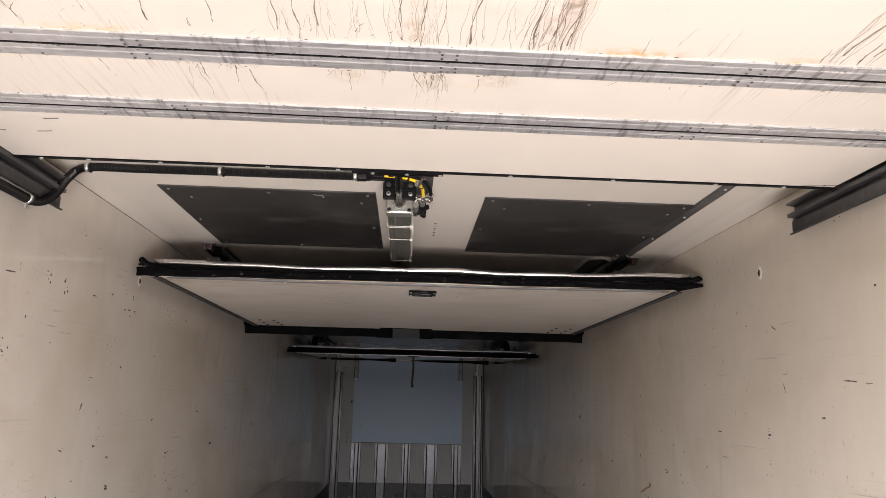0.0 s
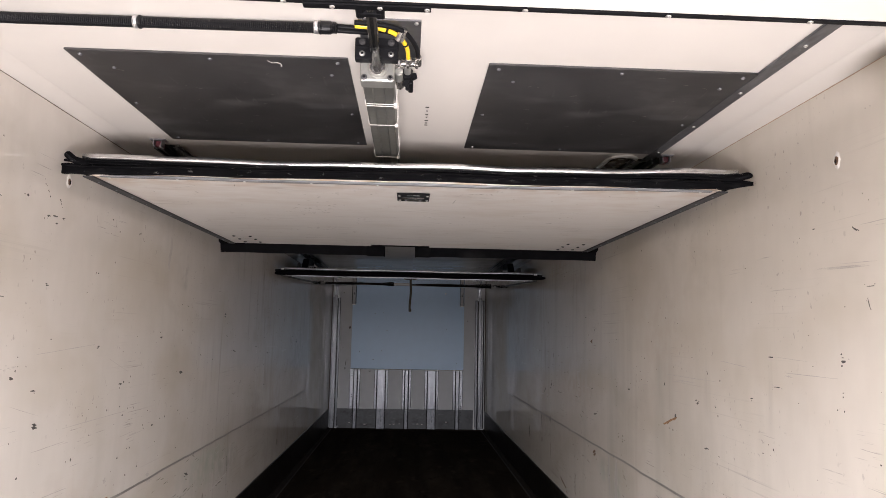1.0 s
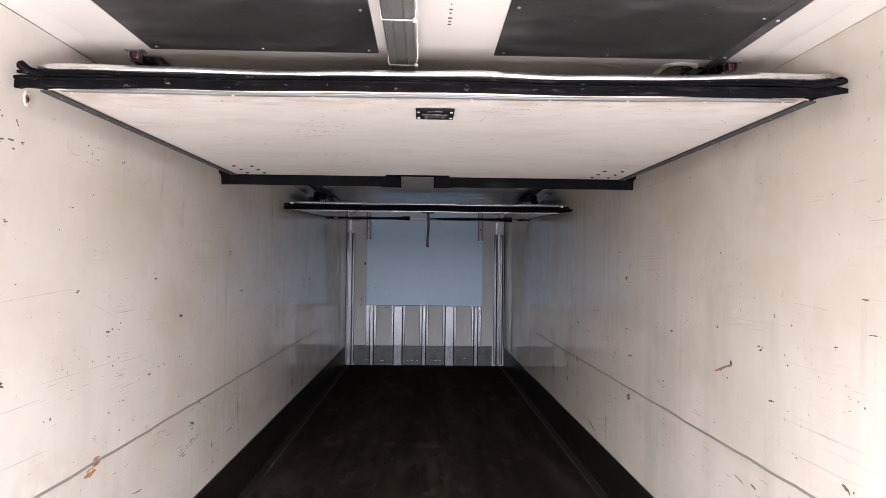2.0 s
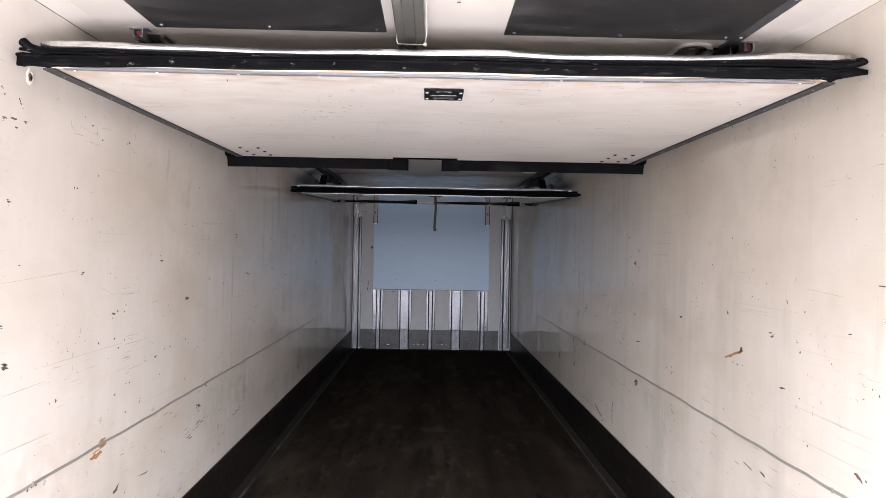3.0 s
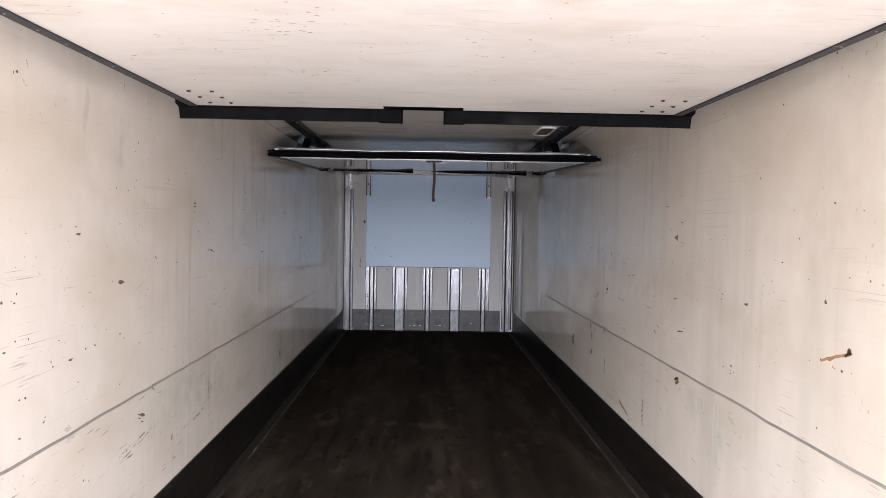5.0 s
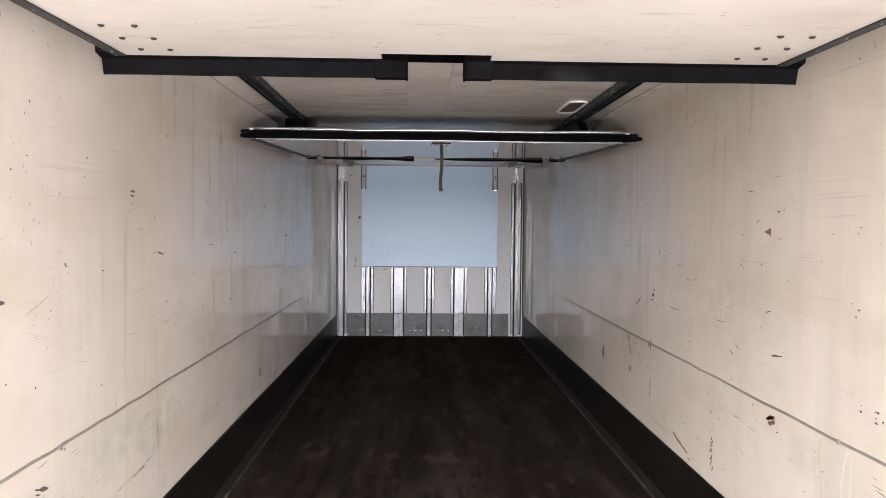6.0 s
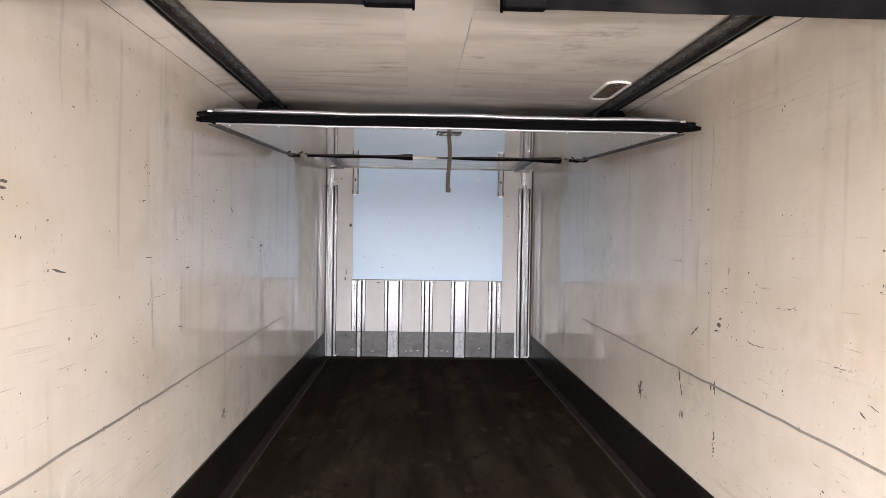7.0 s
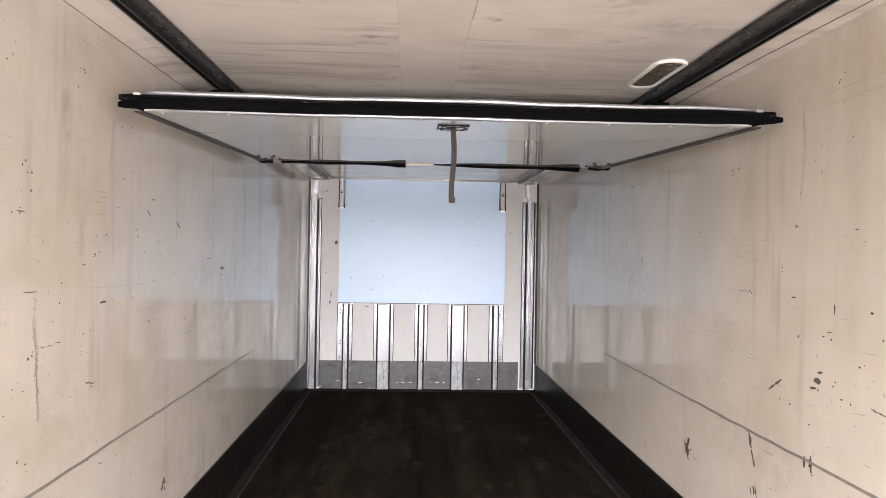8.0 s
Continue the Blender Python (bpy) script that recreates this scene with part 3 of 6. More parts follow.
ground = tagged(link_mesh("ground", box(-60, 60, -60, 60, -1.35, -1.25), M_GROUND), "grey concrete yard below the open rear end", "ground", kind="structure")
floor = tagged(link_mesh("floor", box(-HALF - 0.08, HALF + 0.08, REAR, FRONT + 0.08, -0.12, 0.0), M_FLOOR),
               "dark brown anti-slip floor with worn streaks", "floor", kind="structure")
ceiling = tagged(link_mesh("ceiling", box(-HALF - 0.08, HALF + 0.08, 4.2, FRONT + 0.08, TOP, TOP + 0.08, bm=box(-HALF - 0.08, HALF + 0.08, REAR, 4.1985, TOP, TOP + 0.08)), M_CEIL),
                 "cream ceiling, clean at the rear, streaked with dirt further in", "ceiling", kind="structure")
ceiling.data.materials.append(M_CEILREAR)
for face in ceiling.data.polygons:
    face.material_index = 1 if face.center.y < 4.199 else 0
wall_left = tagged(link_mesh("wall_left", box(-HALF - 0.08, -HALF, REAR, FRONT, 0.0, TOP), M_WALL[-1]),
                   "scratched glossy cream wall lining", "wall", kind="structure")
wall_right = tagged(link_mesh("wall_right", box(HALF, HALF + 0.08, REAR, FRONT, 0.0, TOP), M_WALL[1]),
                    "scratched glossy cream wall lining", "wall", kind="structure")
wall_front = tagged(link_mesh("wall_front", box(-HALF - 0.08, HALF + 0.08, FRONT, FRONT + 0.08, 0.0, TOP), M_FRONT),
                    "cream front wall with a pale blue sheet", "wall", kind="structure")

for side, wall in ((-1, wall_left), (1, wall_right)):
    # seam bead along the lining, uneven, ending short of the front wall
    rnd = random.Random(11 + side)
    SEAM = 0.8075 + 0.0045 * side
    pts = [(side * (HALF + 0.001), -0.5 + i * 0.11, SEAM + rnd.uniform(-0.003, 0.003)) for i in range(91)]
    part("seam_bead", sweep(pts, [(-0.0022, -0.0055), (0.0022, -0.0055), (0.0022, 0.0050), (-0.0022, 0.0050)]), M_BEAD, wall, "grey sealant bead")
    for y in (2.62, 3.3, 4.95, 7.5, 8.4, 6.1):
        part("seam_joint", box(side * (HALF - 0.001) - 0.002, side * (HALF - 0.001) + 0.002, y - 0.004, y + 0.004, SEAM - 0.009, SEAM + 0.007, 0.001), M_BEAD, wall)
    # sealant in the corner under the ceiling
    cove = [(side * HALF, TOP - 0.012), (side * (HALF - 0.003), TOP - 0.012), (side * (HALF - 0.080), TOP - 0.0004), (side * HALF, TOP)]
    part("ceiling_cove", prism(cove, "y", REAR, 4.1985), M_CEILREAR, wall)
    if side < 0:
        part("ceiling_cove", prism(cove, "y", 4.2, FRONT), M_CEIL, wall)
    top_line = [(side * (HALF + 0.001), -0.5 + i * 0.14, TOP - 0.013 + rnd.uniform(-0.0008, 0.0008)) for i in range(89 if side < 0 else 41)]
    part("ceiling_joint", sweep(top_line, [(-0.0014, -0.0020), (0.0014, -0.0020), (0.0014, 0.0020), (-0.0014, 0.0020)]), M_JOINT if side < 0 else M_JOINTPALE, wall, "thin dirty joint under the ceiling")
    if side > 0:
        top_line = [(HALF - 0.010 - min(0.055, 0.0055 * i), 5.1 + i * 0.2, TOP + 0.001 + rnd.uniform(-0.0004, 0.0004)) for i in range(35)]
        part("ceiling_joint", sweep(top_line, [(-0.0028, -0.0022), (0.0028, -0.0022), (0.0028, 0.0022), (-0.0028, 0.0022)]), M_JOINT, wall, "thin dark joint under the ceiling")
    # dark sealant in the upright corner at the front wall
    part("corner_seal", prism([(side * HALF, FRONT - 0.07), (side * (HALF - 0.003), FRONT - 0.068), (side * (HALF - 0.010), FRONT), (side * HALF, FRONT)], "z", SKIRT, TOP - 0.02), M_JOINT, wall, "dark sealant in the corner")
    # black skirting with a foot on the floor
    s = side
    skirt = empty("skirting", (0, 0, 0))
    tagged(skirt, "black scuffed kick plate with a folded foot on the floor", "kick plate", kind="structure")
    part("kick_plate", prism([(s * HALF, 0.0), (s * HALF, SKIRT), (s * (HALF - 0.004), SKIRT), (s * (HALF - 0.007), SKIRT - 0.004), (s * (HALF - 0.007), 0.03), (s * (HALF - 0.012), 0.0)], "y", REAR, FRONT - 0.001), M_KICK, skirt)
    part("foot_strip", prism([(s * (HALF - 0.012), 0.0), (s * (HALF - 0.012), 0.03), (s * (HALF - 0.022), 0.018), (s * (HALF - 0.048), 0.008), (s * (HALF - 0.052), 0.0)], "y", REAR, FRONT - 0.02), M_FOOTSTRIP, skirt)
    part("foot_edge", prism([(s * (HALF - 0.052), 0.0), (s * (HALF - 0.050), 0.007), (s * (HALF - 0.058), 0.006), (s * (HALF - 0.064), 0.0)], "y", REAR, FRONT - 0.02),
         M_FOOT, skirt, "worn grey edge")

# ---- front wall ----
sheet = tagged(empty("blue_wall_sheet", (0, FRONT, 0.94)), "smooth pale blue sheet fixed to the front wall", "wall sheet")
part("sheet", box(-0.908, 0.884, -0.004, 0.0, 0.0, TOP - 0.947, 0.001), M_BLUE, sheet)
for x0, x1, z0, z1 in ((-0.910, 0.886, -0.006, -0.001), (-0.912, -0.909, -0.002, 1.30), (0.885, 0.888, -0.002, 1.30)):
    part("edge_gap", box(x0, x1, -0.003, 0.0, z0, z1), M_GOUGE["g"] if z1 > 1 else M_BLACK, sheet, "dark gap at the sheet's edge")
part("top_trim", box(-1.20, 1.19, -0.014, 0.0, TOP - 0.955, TOP - 0.9415, 0.002), M_DARKSTEEL, sheet, "dark edge trim")
for x in (-0.85, -0.45, 0.0, 0.45, 0.83):
    screw(sheet, (x, -0.004, TOP - 0.975), (0, -1, 0), 0.006)
screw(sheet, (0.58, -0.004, 1.21), (0, -1, 0), 0.012)

for x, z, w, h in ((-0.548, 1.815, 0.034, 0.006), (-0.414, 1.833, 0.010, 0.005), (-0.480, 1.614, 0.006, 0.022), (-0.774, 1.207, 0.008, 0.030), (-0.426, 1.225, 0.008, 0.014),
                   (-0.554, 1.085, 0.034, 0.007), (0.050, 1.085, 0.026, 0.007), (-0.03, 1.087, 0.02, 0.003), (0.599, 1.578, 0.014, 0.010), (0.770, 1.043, 0.010, 0.010), (-0.017, 1.420, 0.008, 0.006)):
    part("scuff", prism([(x - w / 2, z - 0.94), (x - w * 0.1, z - 0.94 - h / 2), (x + w / 2, z - 0.94 - h * 0.2), (x + w * 0.2, z - 0.94 + h / 2)], "y", -0.0046, -0.0038), M_GOUGE["k"], sheet)
for x, z, w, h, tone in ((-0.938, 1.58, 0.034, 0.050, "k"), (-0.985, 1.02, 0.012, 0.09, "k"), (-0.965, 1.07, 0.05, 0.012, "g"), (-0.995, 0.94, 0.016, 0.05, "k"), (-1.05, 2.13, 0.03, 0.016, "k"),
                         (-1.04, 1.26, 0.012, 0.014, "k"), (-1.03, 1.60, 0.03, 0.012, "g"), (0.94, 1.72, 0.012, 0.02, "k"), (0.95, 2.10, 0.02, 0.03, "g"), (-0.60, 0.90, 0.05, 0.014, "k"), (-0.13, 0.86, 0.02, 0.01, "g")):
    part("scuff", prism([(x - w / 2, z), (x - w * 0.15, z - h / 2), (x + w / 2, z - h * 0.1), (x + w * 0.25, z + h / 2), (x - w * 0.3, z + h * 0.3)], "y", FRONT - 0.0008, FRONT + 0.0005), M_GOUGE[tone], wall_front)

kick = tagged(empty("front_kick_sheet", (0, FRONT, 0)), "scuffed grey metal kick sheet along the front wall", "kick plate")
part("sheet", box(-1.095, 1.045, -0.003, 0.0, 0.004, 0.318, 0.001), M_GREYKICK, kick)


rnd = random.Random(17)
pts = [(-1.22 + 2.42 * i / 60, -0.045 + rnd.uniform(-0.006, 0.006), 0.002) for i in range(61)]
part("foot_joint", sweep(pts, [(-0.030, -0.002), (0.026, -0.002), (0.010, 0.010), (-0.012, 0.016), (-0.030, 0.016)]), M_FOOTSTRIP, kick, "uneven black joint along the floor")
for x, z, w in ((-0.20, 0.085, 0.05), (-0.12, 0.088, 0.04), (-0.26, 0.083, 0.03), (0.17, 0.090, 0.05), (0.24, 0.087, 0.03), (0.62, 0.125, 0.04), (-0.66, 0.080, 0.06), (-0.90, 0.100, 0.03)):
    part("chalk_mark", prism([(x - w / 2, z), (x, z - 0.004), (x + w / 2, z + 0.002), (x + 0.1 * w, z + 0.005)], "y", -0.0036, -0.0028), M_GOUGE["g"], kick)
for x in (-0.72, -0.70, -0.745, 0.60, 0.62):
    part("hole", cyl((x, -0.0036, 0.295), (x, -0.0030, 0.295), 0.006, 8), M_BLACK, kick)


def floor_profile(x, web, flange_l, flange_r, slotted=0):
    """An upright hat profile on the front wall: a raised web between two riveted flanges."""
    th = tagged(empty("upright_profile", (x, FRONT, 0)), "upright aluminium hat profile screwed to the front wall", "wall profile", group="front wall profiles")
    h = web / 2
    part("web", box(-h, h, -0.032, 0.0, 0.319, 0.925, 0.003), M_HAT, th)
    part("web_foot", box(-h, h, -0.033, 0.0, 0.0, 0.317, 0.003), M_FOOTALU, th, "dirty lower end")
    for sgn, w in ((-1, flange_l), (1, flange_r)):
        a, b = sorted((sgn * (h + 0.014), sgn * (h + 0.014 + w)))
        f = part("flange", box(a, b, -0.006, 0.0, 0.319, 0.925, 0.0015), M_HAT, th)
        for z in (0.40, 0.60, 0.78, 0.88):
            screw(f, ((a + b) / 2, -0.006, z), (0, -1, 0), 0.0045, "rivet", M_DARKSTEEL)
        a, b = sorted((sgn * h, sgn * (h + 0.014)))
        part("groove", box(a, b, -0.004, 0.0, 0.006, 0.925), M_BLACK, th)
        a, b = sorted((sgn * (h + 0.014 + w), sgn * (h + 0.020 + w)))
        part("edge_joint", box(a, b, -0.002, 0.0, 0.006, 0.925), M_BLACK, th)
        if slotted == sgn:
            for z in (0.345, 0.37, 0.50, 0.53, 0.83, 0.86):
                part("slot", box(sgn * (h + 0.012 + w * 0.45) - 0.006, sgn * (h + 0.012 + w * 0.45) + 0.006, -0.0075, -0.0055, z - 0.006, z + 0.006, 0.002), M_BLACK, th)
    for dz in range(8):
        if slotted:
            part("punch_hole", box(slotted * (h + 0.02 + 0.012 * (dz % 2)) - 0.004, slotted * (h + 0.02 + 0.012 * (dz % 2)) + 0.004, -0.0045, -0.002, 0.12 + 0.022 * dz, 0.13 + 0.022 * dz), M_BLACK, th)
    return th


floor_profile(-0.822, 0.046, 0.052, 0.030, -1)
floor_profile(-0.417, 0.122, 0.028, 0.028)
floor_profile(-0.015, 0.046, 0.028, 0.028)
floor_profile(0.380, 0.122, 0.028, 0.028)
floor_profile(0.790, 0.046, 0.030, 0.046, 1)

def arched(a, b, z0, z1):
    """Outline of an upright strip with a rounded top."""
    r, c = (b - a) / 2, (a + b) / 2
    return [(a, z0), (b, z0)] + [(c + r * math.cos(i * math.pi / 6), z1 - r + r * math.sin(i * math.pi / 6)) for i in range(7)]


for s, xc, flanges, web, grooves, edges_x, upper in (
        (-1, -1.168, ((-0.064, -0.038), (0.039, 0.068)), (-0.033, 0.022), ((-0.038, -0.033), (0.022, 0.039)), ((-0.072, -0.064), (0.068, 0.073)), (-0.017, 0.038)),
        (1, 1.125, ((-0.056, -0.025), (0.041, 0.068)), (-0.006, 0.036), ((-0.025, -0.006), (0.036, 0.041)), ((-0.061, -0.056), (0.068, 0.084)), (-0.031, 0.018))):
    th = tagged(empty("corner_profile", (xc, FRONT, 0)), "tall aluminium track profile in the corner of the front wall", "wall profile", group="corner profiles")
    part("web", prism(arched(*web, 0.012, 2.10), "y", -0.026, 0.0), M_CORNER, th)
    part("web_foot", box(web[0] - 0.001, web[1] + 0.001, -0.0275, -0.002, 0.0, 0.16, 0.002), M_FOOTALU, th, "dirty lower end")
    for a, b in flanges:
        f = part("flange", box(a, b, -0.010, 0.0, 0.05, 2.047, 0.002), M_CORNER, th)
        part("flange_foot", box(a, b + (0.03 if s < 0 and a > 0 else 0), -0.014, 0.0, 0.030, 0.049, 0.003), M_FOOTALU, f)
        part("top_edge", box(a - 0.003, b + 0.003, -0.009, 0.0, 2.0475, 2.054), M_BLACK, f)
        for k in range(12):
            screw(f, ((a + b) / 2, -0.010, 0.12 + k * 0.165), (0, -1, 0), 0.004, "rivet", M_DARKSTEEL)
    for a, b in grooves:
        part("groove", box(a, b, -0.003, 0.0, 0.0, 2.047), M_BLACK, th)
    for a, b in edges_x:
        part("edge_joint", box(a, b, -0.002, 0.0, 0.03, 2.05), M_BLACK, th)
    part("upper_strip", box(*upper, -0.006, 0.0, 2.10, TOP - 0.03, 0.002), M_HAT, th)
    for k in range(3):
        screw(th, ((upper[0] + upper[1]) / 2 + 0.012, -0.006, 2.12 + 0.045 * k), (0, -1, 0), 0.004, "rivet", M_DARKSTEEL)
    part("top_shelf", box(-0.06, 0.15 if s < 0 else 0.06, -0.06, 0.0, TOP - 0.030, TOP - 0.024, 0.001), M_DARKSTEEL, th)

for x in (-0.885, 0.845):
    th = tagged(empty("hanging_bracket", (x, FRONT - 0.004, 1.95)), "short aluminium hanger bracket with a keyhole slot", "bracket", group="hanger brackets")
    part("web", box(-0.022, 0.022, -0.030, -0.006, 0.006, TOP - 1.95 - 0.02, 0.003), M_TRIM, th)
    for a, b in ((-0.034, -0.026), (0.026, 0.034)):
        part("lip", box(a, b, -0.016, 0.0, 0.0, TOP - 1.95 - 0.02, 0.002), M_BLACK, th, "dark bent lip")
        part("cheek", box(a, b, -0.034, -0.017, 0.0, 0.055, 0.002), M_BLACK, th)
    part("end_lip", box(-0.026, 0.026, -0.034, -0.004, -0.004, 0.005, 0.001), M_ALU, th, "bare folded end")
    part("keyhole", cyl((0, -0.0302, 0.165), (0, -0.0325, 0.165), 0.010, 12), M_BLACK, th)
    part("keyhole", box(-0.005, 0.005, -0.0325, -0.0302, 0.165, 0.192, 0.001), M_BLACK, th)

# ---- ceiling fittings ----


def ceiling_rail(s):
    """A flat riveted flange with a C-shaped channel hanging along its outer edge."""
    x, wide = (-1.050, 0.074) if s < 0 else (1.022, 0.092)
    th = tagged(empty("ceiling_rail", (x, 0, TOP)), "dark steel partition rail riveted to the ceiling", "rail", group="ceiling rails")
    part("flange", box(*sorted((-s * 0.016, -s * wide)), 3.62, 9.22, -0.010, -0.002, 0.002), M_RAIL, th)
    part("flange_lip", box(*sorted((-s * (wide - 0.010), -s * (wide + 0.002))), 3.62, FRONT - 0.02, -0.0135, -0.0105, 0.001), M_STRIP, th, "dark folded lip")
    o = []
    for dx, dz in ((-0.016, 0), (-0.016, -0.030), (-0.008, -0.030), (-0.008, -0.026), (-0.013, -0.026), (-0.013, -0.005),
                   (0.013, -0.005), (0.013, -0.026), (0.008, -0.026), (0.008, -0.030), (0.016, -0.030), (0.016, 0)):
        o.append((dx, dz - 0.001))
    part("channel", prism(o, "y", 3.58, 9.22), M_CHANNEL, th, "black C-shaped channel")
    part("front_channel", prism(o, "y", 9.222, FRONT - 0.02), M_ALUW, th, "bare aluminium front length of the channel")
    kink = 0.034 if s > 0 else 0.010
    part("rail_end", prism([(kink + u * 1.05, w * 1.1) for u, w in ((-0.030, 0.0), (-0.030, -0.004), (-0.016, -0.004), (-0.016, -0.030), (-0.008, -0.030), (-0.008, -0.026), (-0.013, -0.026), (-0.013, -0.005), (0.013, -0.005), (0.013, -0.026), (0.008, -0.026), (0.008, -0.030), (0.016, -0.030), (0.016, -0.004), (0.030, -0.004), (0.030, 0.0))], "y", 3.54, 3.579), M_ALUW, th, "bare aluminium rail end")
    part("roller", box(kink - 0.012, kink + 0.012, 3.552, 3.60, -0.030, -0.007, 0.003, 2), M_RED, th, "wine-red plastic roller")
    part("roller_bracket", prism([(-0.03, -0.075), (-0.03, -0.043), (0.03, -0.043), (0.05, -0.075)], "y", 3.68, 3.74), M_DARKSTEEL, th)
    for k in range(30):
        screw(th, (-s * (wide * 0.62), 3.75 + k * 0.275, -0.0105), (0, 0, -1), 0.005, "rivet", M_DARKSTEEL)
    return th


ceiling_rail(-1)
ceiling_rail(1)
strip = tagged(empty("ceiling_strip", (1.0, 0, TOP)), "flat galvanised strip screwed along the ceiling", "metal strip")
part("strip", box(-0.021, 0.021, 0.4, 3.62, -0.008, 0.0, 0.0015), M_GRIMY, strip)
for k in range(9):
    screw(strip, (0, 0.6 + k * 0.36, -0.008), (0, 0, -1), 0.006)
cover = tagged(empty("ceiling_cover_strip", (-0.092, 0, TOP)), "flat cream cover strip along the middle of the ceiling", "cover strip")
part("strip", box(-0.12, 0.122, 4.6, FRONT - 0.05, -0.003, 0.0, 0.001), M_COVER, cover)
part("joint_bead", box(0.122, 0.125, 6.2, 6.75, -0.004, 0.0, 0.001), M_BEAD, cover)

for x, y0, y1 in ((-0.5825, 2.61, 3.52), (0.5935, 2.61, 3.52)):
    th = tagged(empty("ceiling_plate", (x, (y0 + y1) / 2, TOP)), "dull dark grey metal plate screwed flat to the ceiling", "metal plate", group="ceiling plates")
    w, d = 0.389, (y1 - y0) / 2
    part("plate", box(-w, w, -d, d, -0.006, 0.0, 0.0015), M_PLATE, th)
    for sx in (-0.92, 0.0, 0.92):
        for sy in (-0.93, 0.93):
            screw(th, (sx * w, sy * d, -0.006), (0, 0, -1), 0.0065, "screw", M_GALV)
    rnd = random.Random(int(x * 100))
    marks = bmesh.new()
    for k in range(26):
        a, b, d, q = rnd.uniform(-0.9, 0.9) * w, rnd.uniform(-0.9, 0.9) * d, rnd.uniform(0.004, 0.030), rnd.uniform(-0.5, 0.5)
        t = rnd.uniform(0.0006, 0.0016)
        d2 = d * rnd.uniform(0.2, 0.5)
        marks.faces.new([marks.verts.new((a + e * d * math.cos(q) - f * t * math.sin(q), b + e * d * math.sin(q) + f * t * math.cos(q) + d2 * e * e, -0.0064)) for e, f in ((-0.5, 0), (0, 1), (0.5, 0.3), (0.1, -1))])
        d = (y1 - y0) / 2
    part("scuffs", marks, M_GOUGE["g"], th, "pale scuffs")
    if x < 0:
        curl = spline([(-0.422, 2.640, 0), (-0.410, 2.655, 0), (-0.396, 2.652, 0), (-0.388, 2.664, 0), (-0.390, 2.682, 0)], 4)
        part("scratch", sweep([(p[0] - x, p[1] - (y0 + y1) / 2, -0.0062) for p in curl], [(-0.0016, -0.0004), (0.0016, -0.0004), (0.0010, 0.0004), (-0.0010, 0.0004)]), M_GOUGE["w"], th, "curled bright scratch")
    for sx, sy in ((-0.93, 0.0), (0.93, 0.1), (-0.78, -0.72), (0.85, -0.72)):
        screw(th, (sx * w, sy * d, -0.006), (0, 0, -1), 0.006, "screw", M_GALV)


def ceiling_lamp(x, y):
    th = tagged(empty("ceiling_lamp", (x, y, TOP)), "oval white ceiling lamp with an unlit lens", "lamp", group="ceiling lamps")

    def oval(a, b, n=40):
        ring = []
        for i in range(n):
            q = 2 * math.pi * (i + 0.5) / n
            ring.append((a * math.cos(q), a * math.sin(q) + math.copysign(b - a, math.sin(q))))
        return ring
    bm = bmesh.new()
    rings = [[bm.verts.new((u, v, z)) for u, v in oval(a, b)] for a, b, z in ((0.068, 0.232, 0.0), (0.067, 0.230, -0.006), (0.062, 0.224, -0.010), (0.050, 0.210, -0.007), (0.044, 0.203, -0.001))]
    for r0, r1 in zip(rings, rings[1:]):
        for i in range(40):
            bm.faces.new((r0[i], r0[(i + 1) % 40], r1[(i + 1) % 40], r1[i]))
    part("bezel", bm, M_LAMP, th, smooth=True)
    part("lens", prism(oval(0.047, 0.206), "z", -0.004, -0.001), M_DIFF, th, "unlit brownish lens")
    return th


ceiling_lamp(0.862, 7.38)
ceiling_lamp(0.895, 3.80)

# ---- sectional overhead door lying open under the ceiling ----
DZ = 2.176
door = tagged(empty("sectional_door", (0, 0, DZ)), "open overhead door with stained cream sections and aluminium seams", "door")
edges = [2.062, 1.690, 1.400, 0.92, 0.44, -0.04]
for i, (ya, yb) in enumerate(zip(edges, edges[1:])):
    sec = part("section", box(-1.165, 1.165, yb + 0.001, ya - 0.001, 0.0, 0.045, 0.004), M_DOOR if i == 0 else M_DOORDIRT, door)
    for yy, sg in ((ya, -1), (yb, 1)):
        if yy == edges[0]:
            continue
        a, b = sorted((yy + sg * 0.0018, yy + sg * 0.050))
        o = [(a, 0.0), (a, -0.004), (a + 0.016, -0.004), (a + 0.018, -0.0052), (a + 0.029, -0.0052), (a + 0.031, -0.004), (b - 0.003, -0.004), (b, -0.0015), (b, 0.0)]
        rail = part("seam_rail", prism(o, "x", -1.166, 1.166), M_SEAMALU, sec, "streaked aluminium seam rail")
        if i < 3:
            for k in range(9):
                screw(rail, (-1.06 + k * 0.26 + (0.02 if sg > 0 else 0), (a + b) / 2 + sg * 0.012, -0.0042), (0, 0, -1), 0.0034, "rivet", M_GALV)
    if i < 3:
        for x in (-0.59, 0.0, 0.59):
            for dx in (-0.014, 0.014):
                for dy in (0.018, 0.034, -0.018, -0.034):
                    screw(sec, (x + dx, yb + dy, -0.0075), (0, 0, -1), 0.003, "hinge_rivet", M_DARKSTEEL)
# dried drips that ran from the seams while the door hung upright
rnd = random.Random(21)


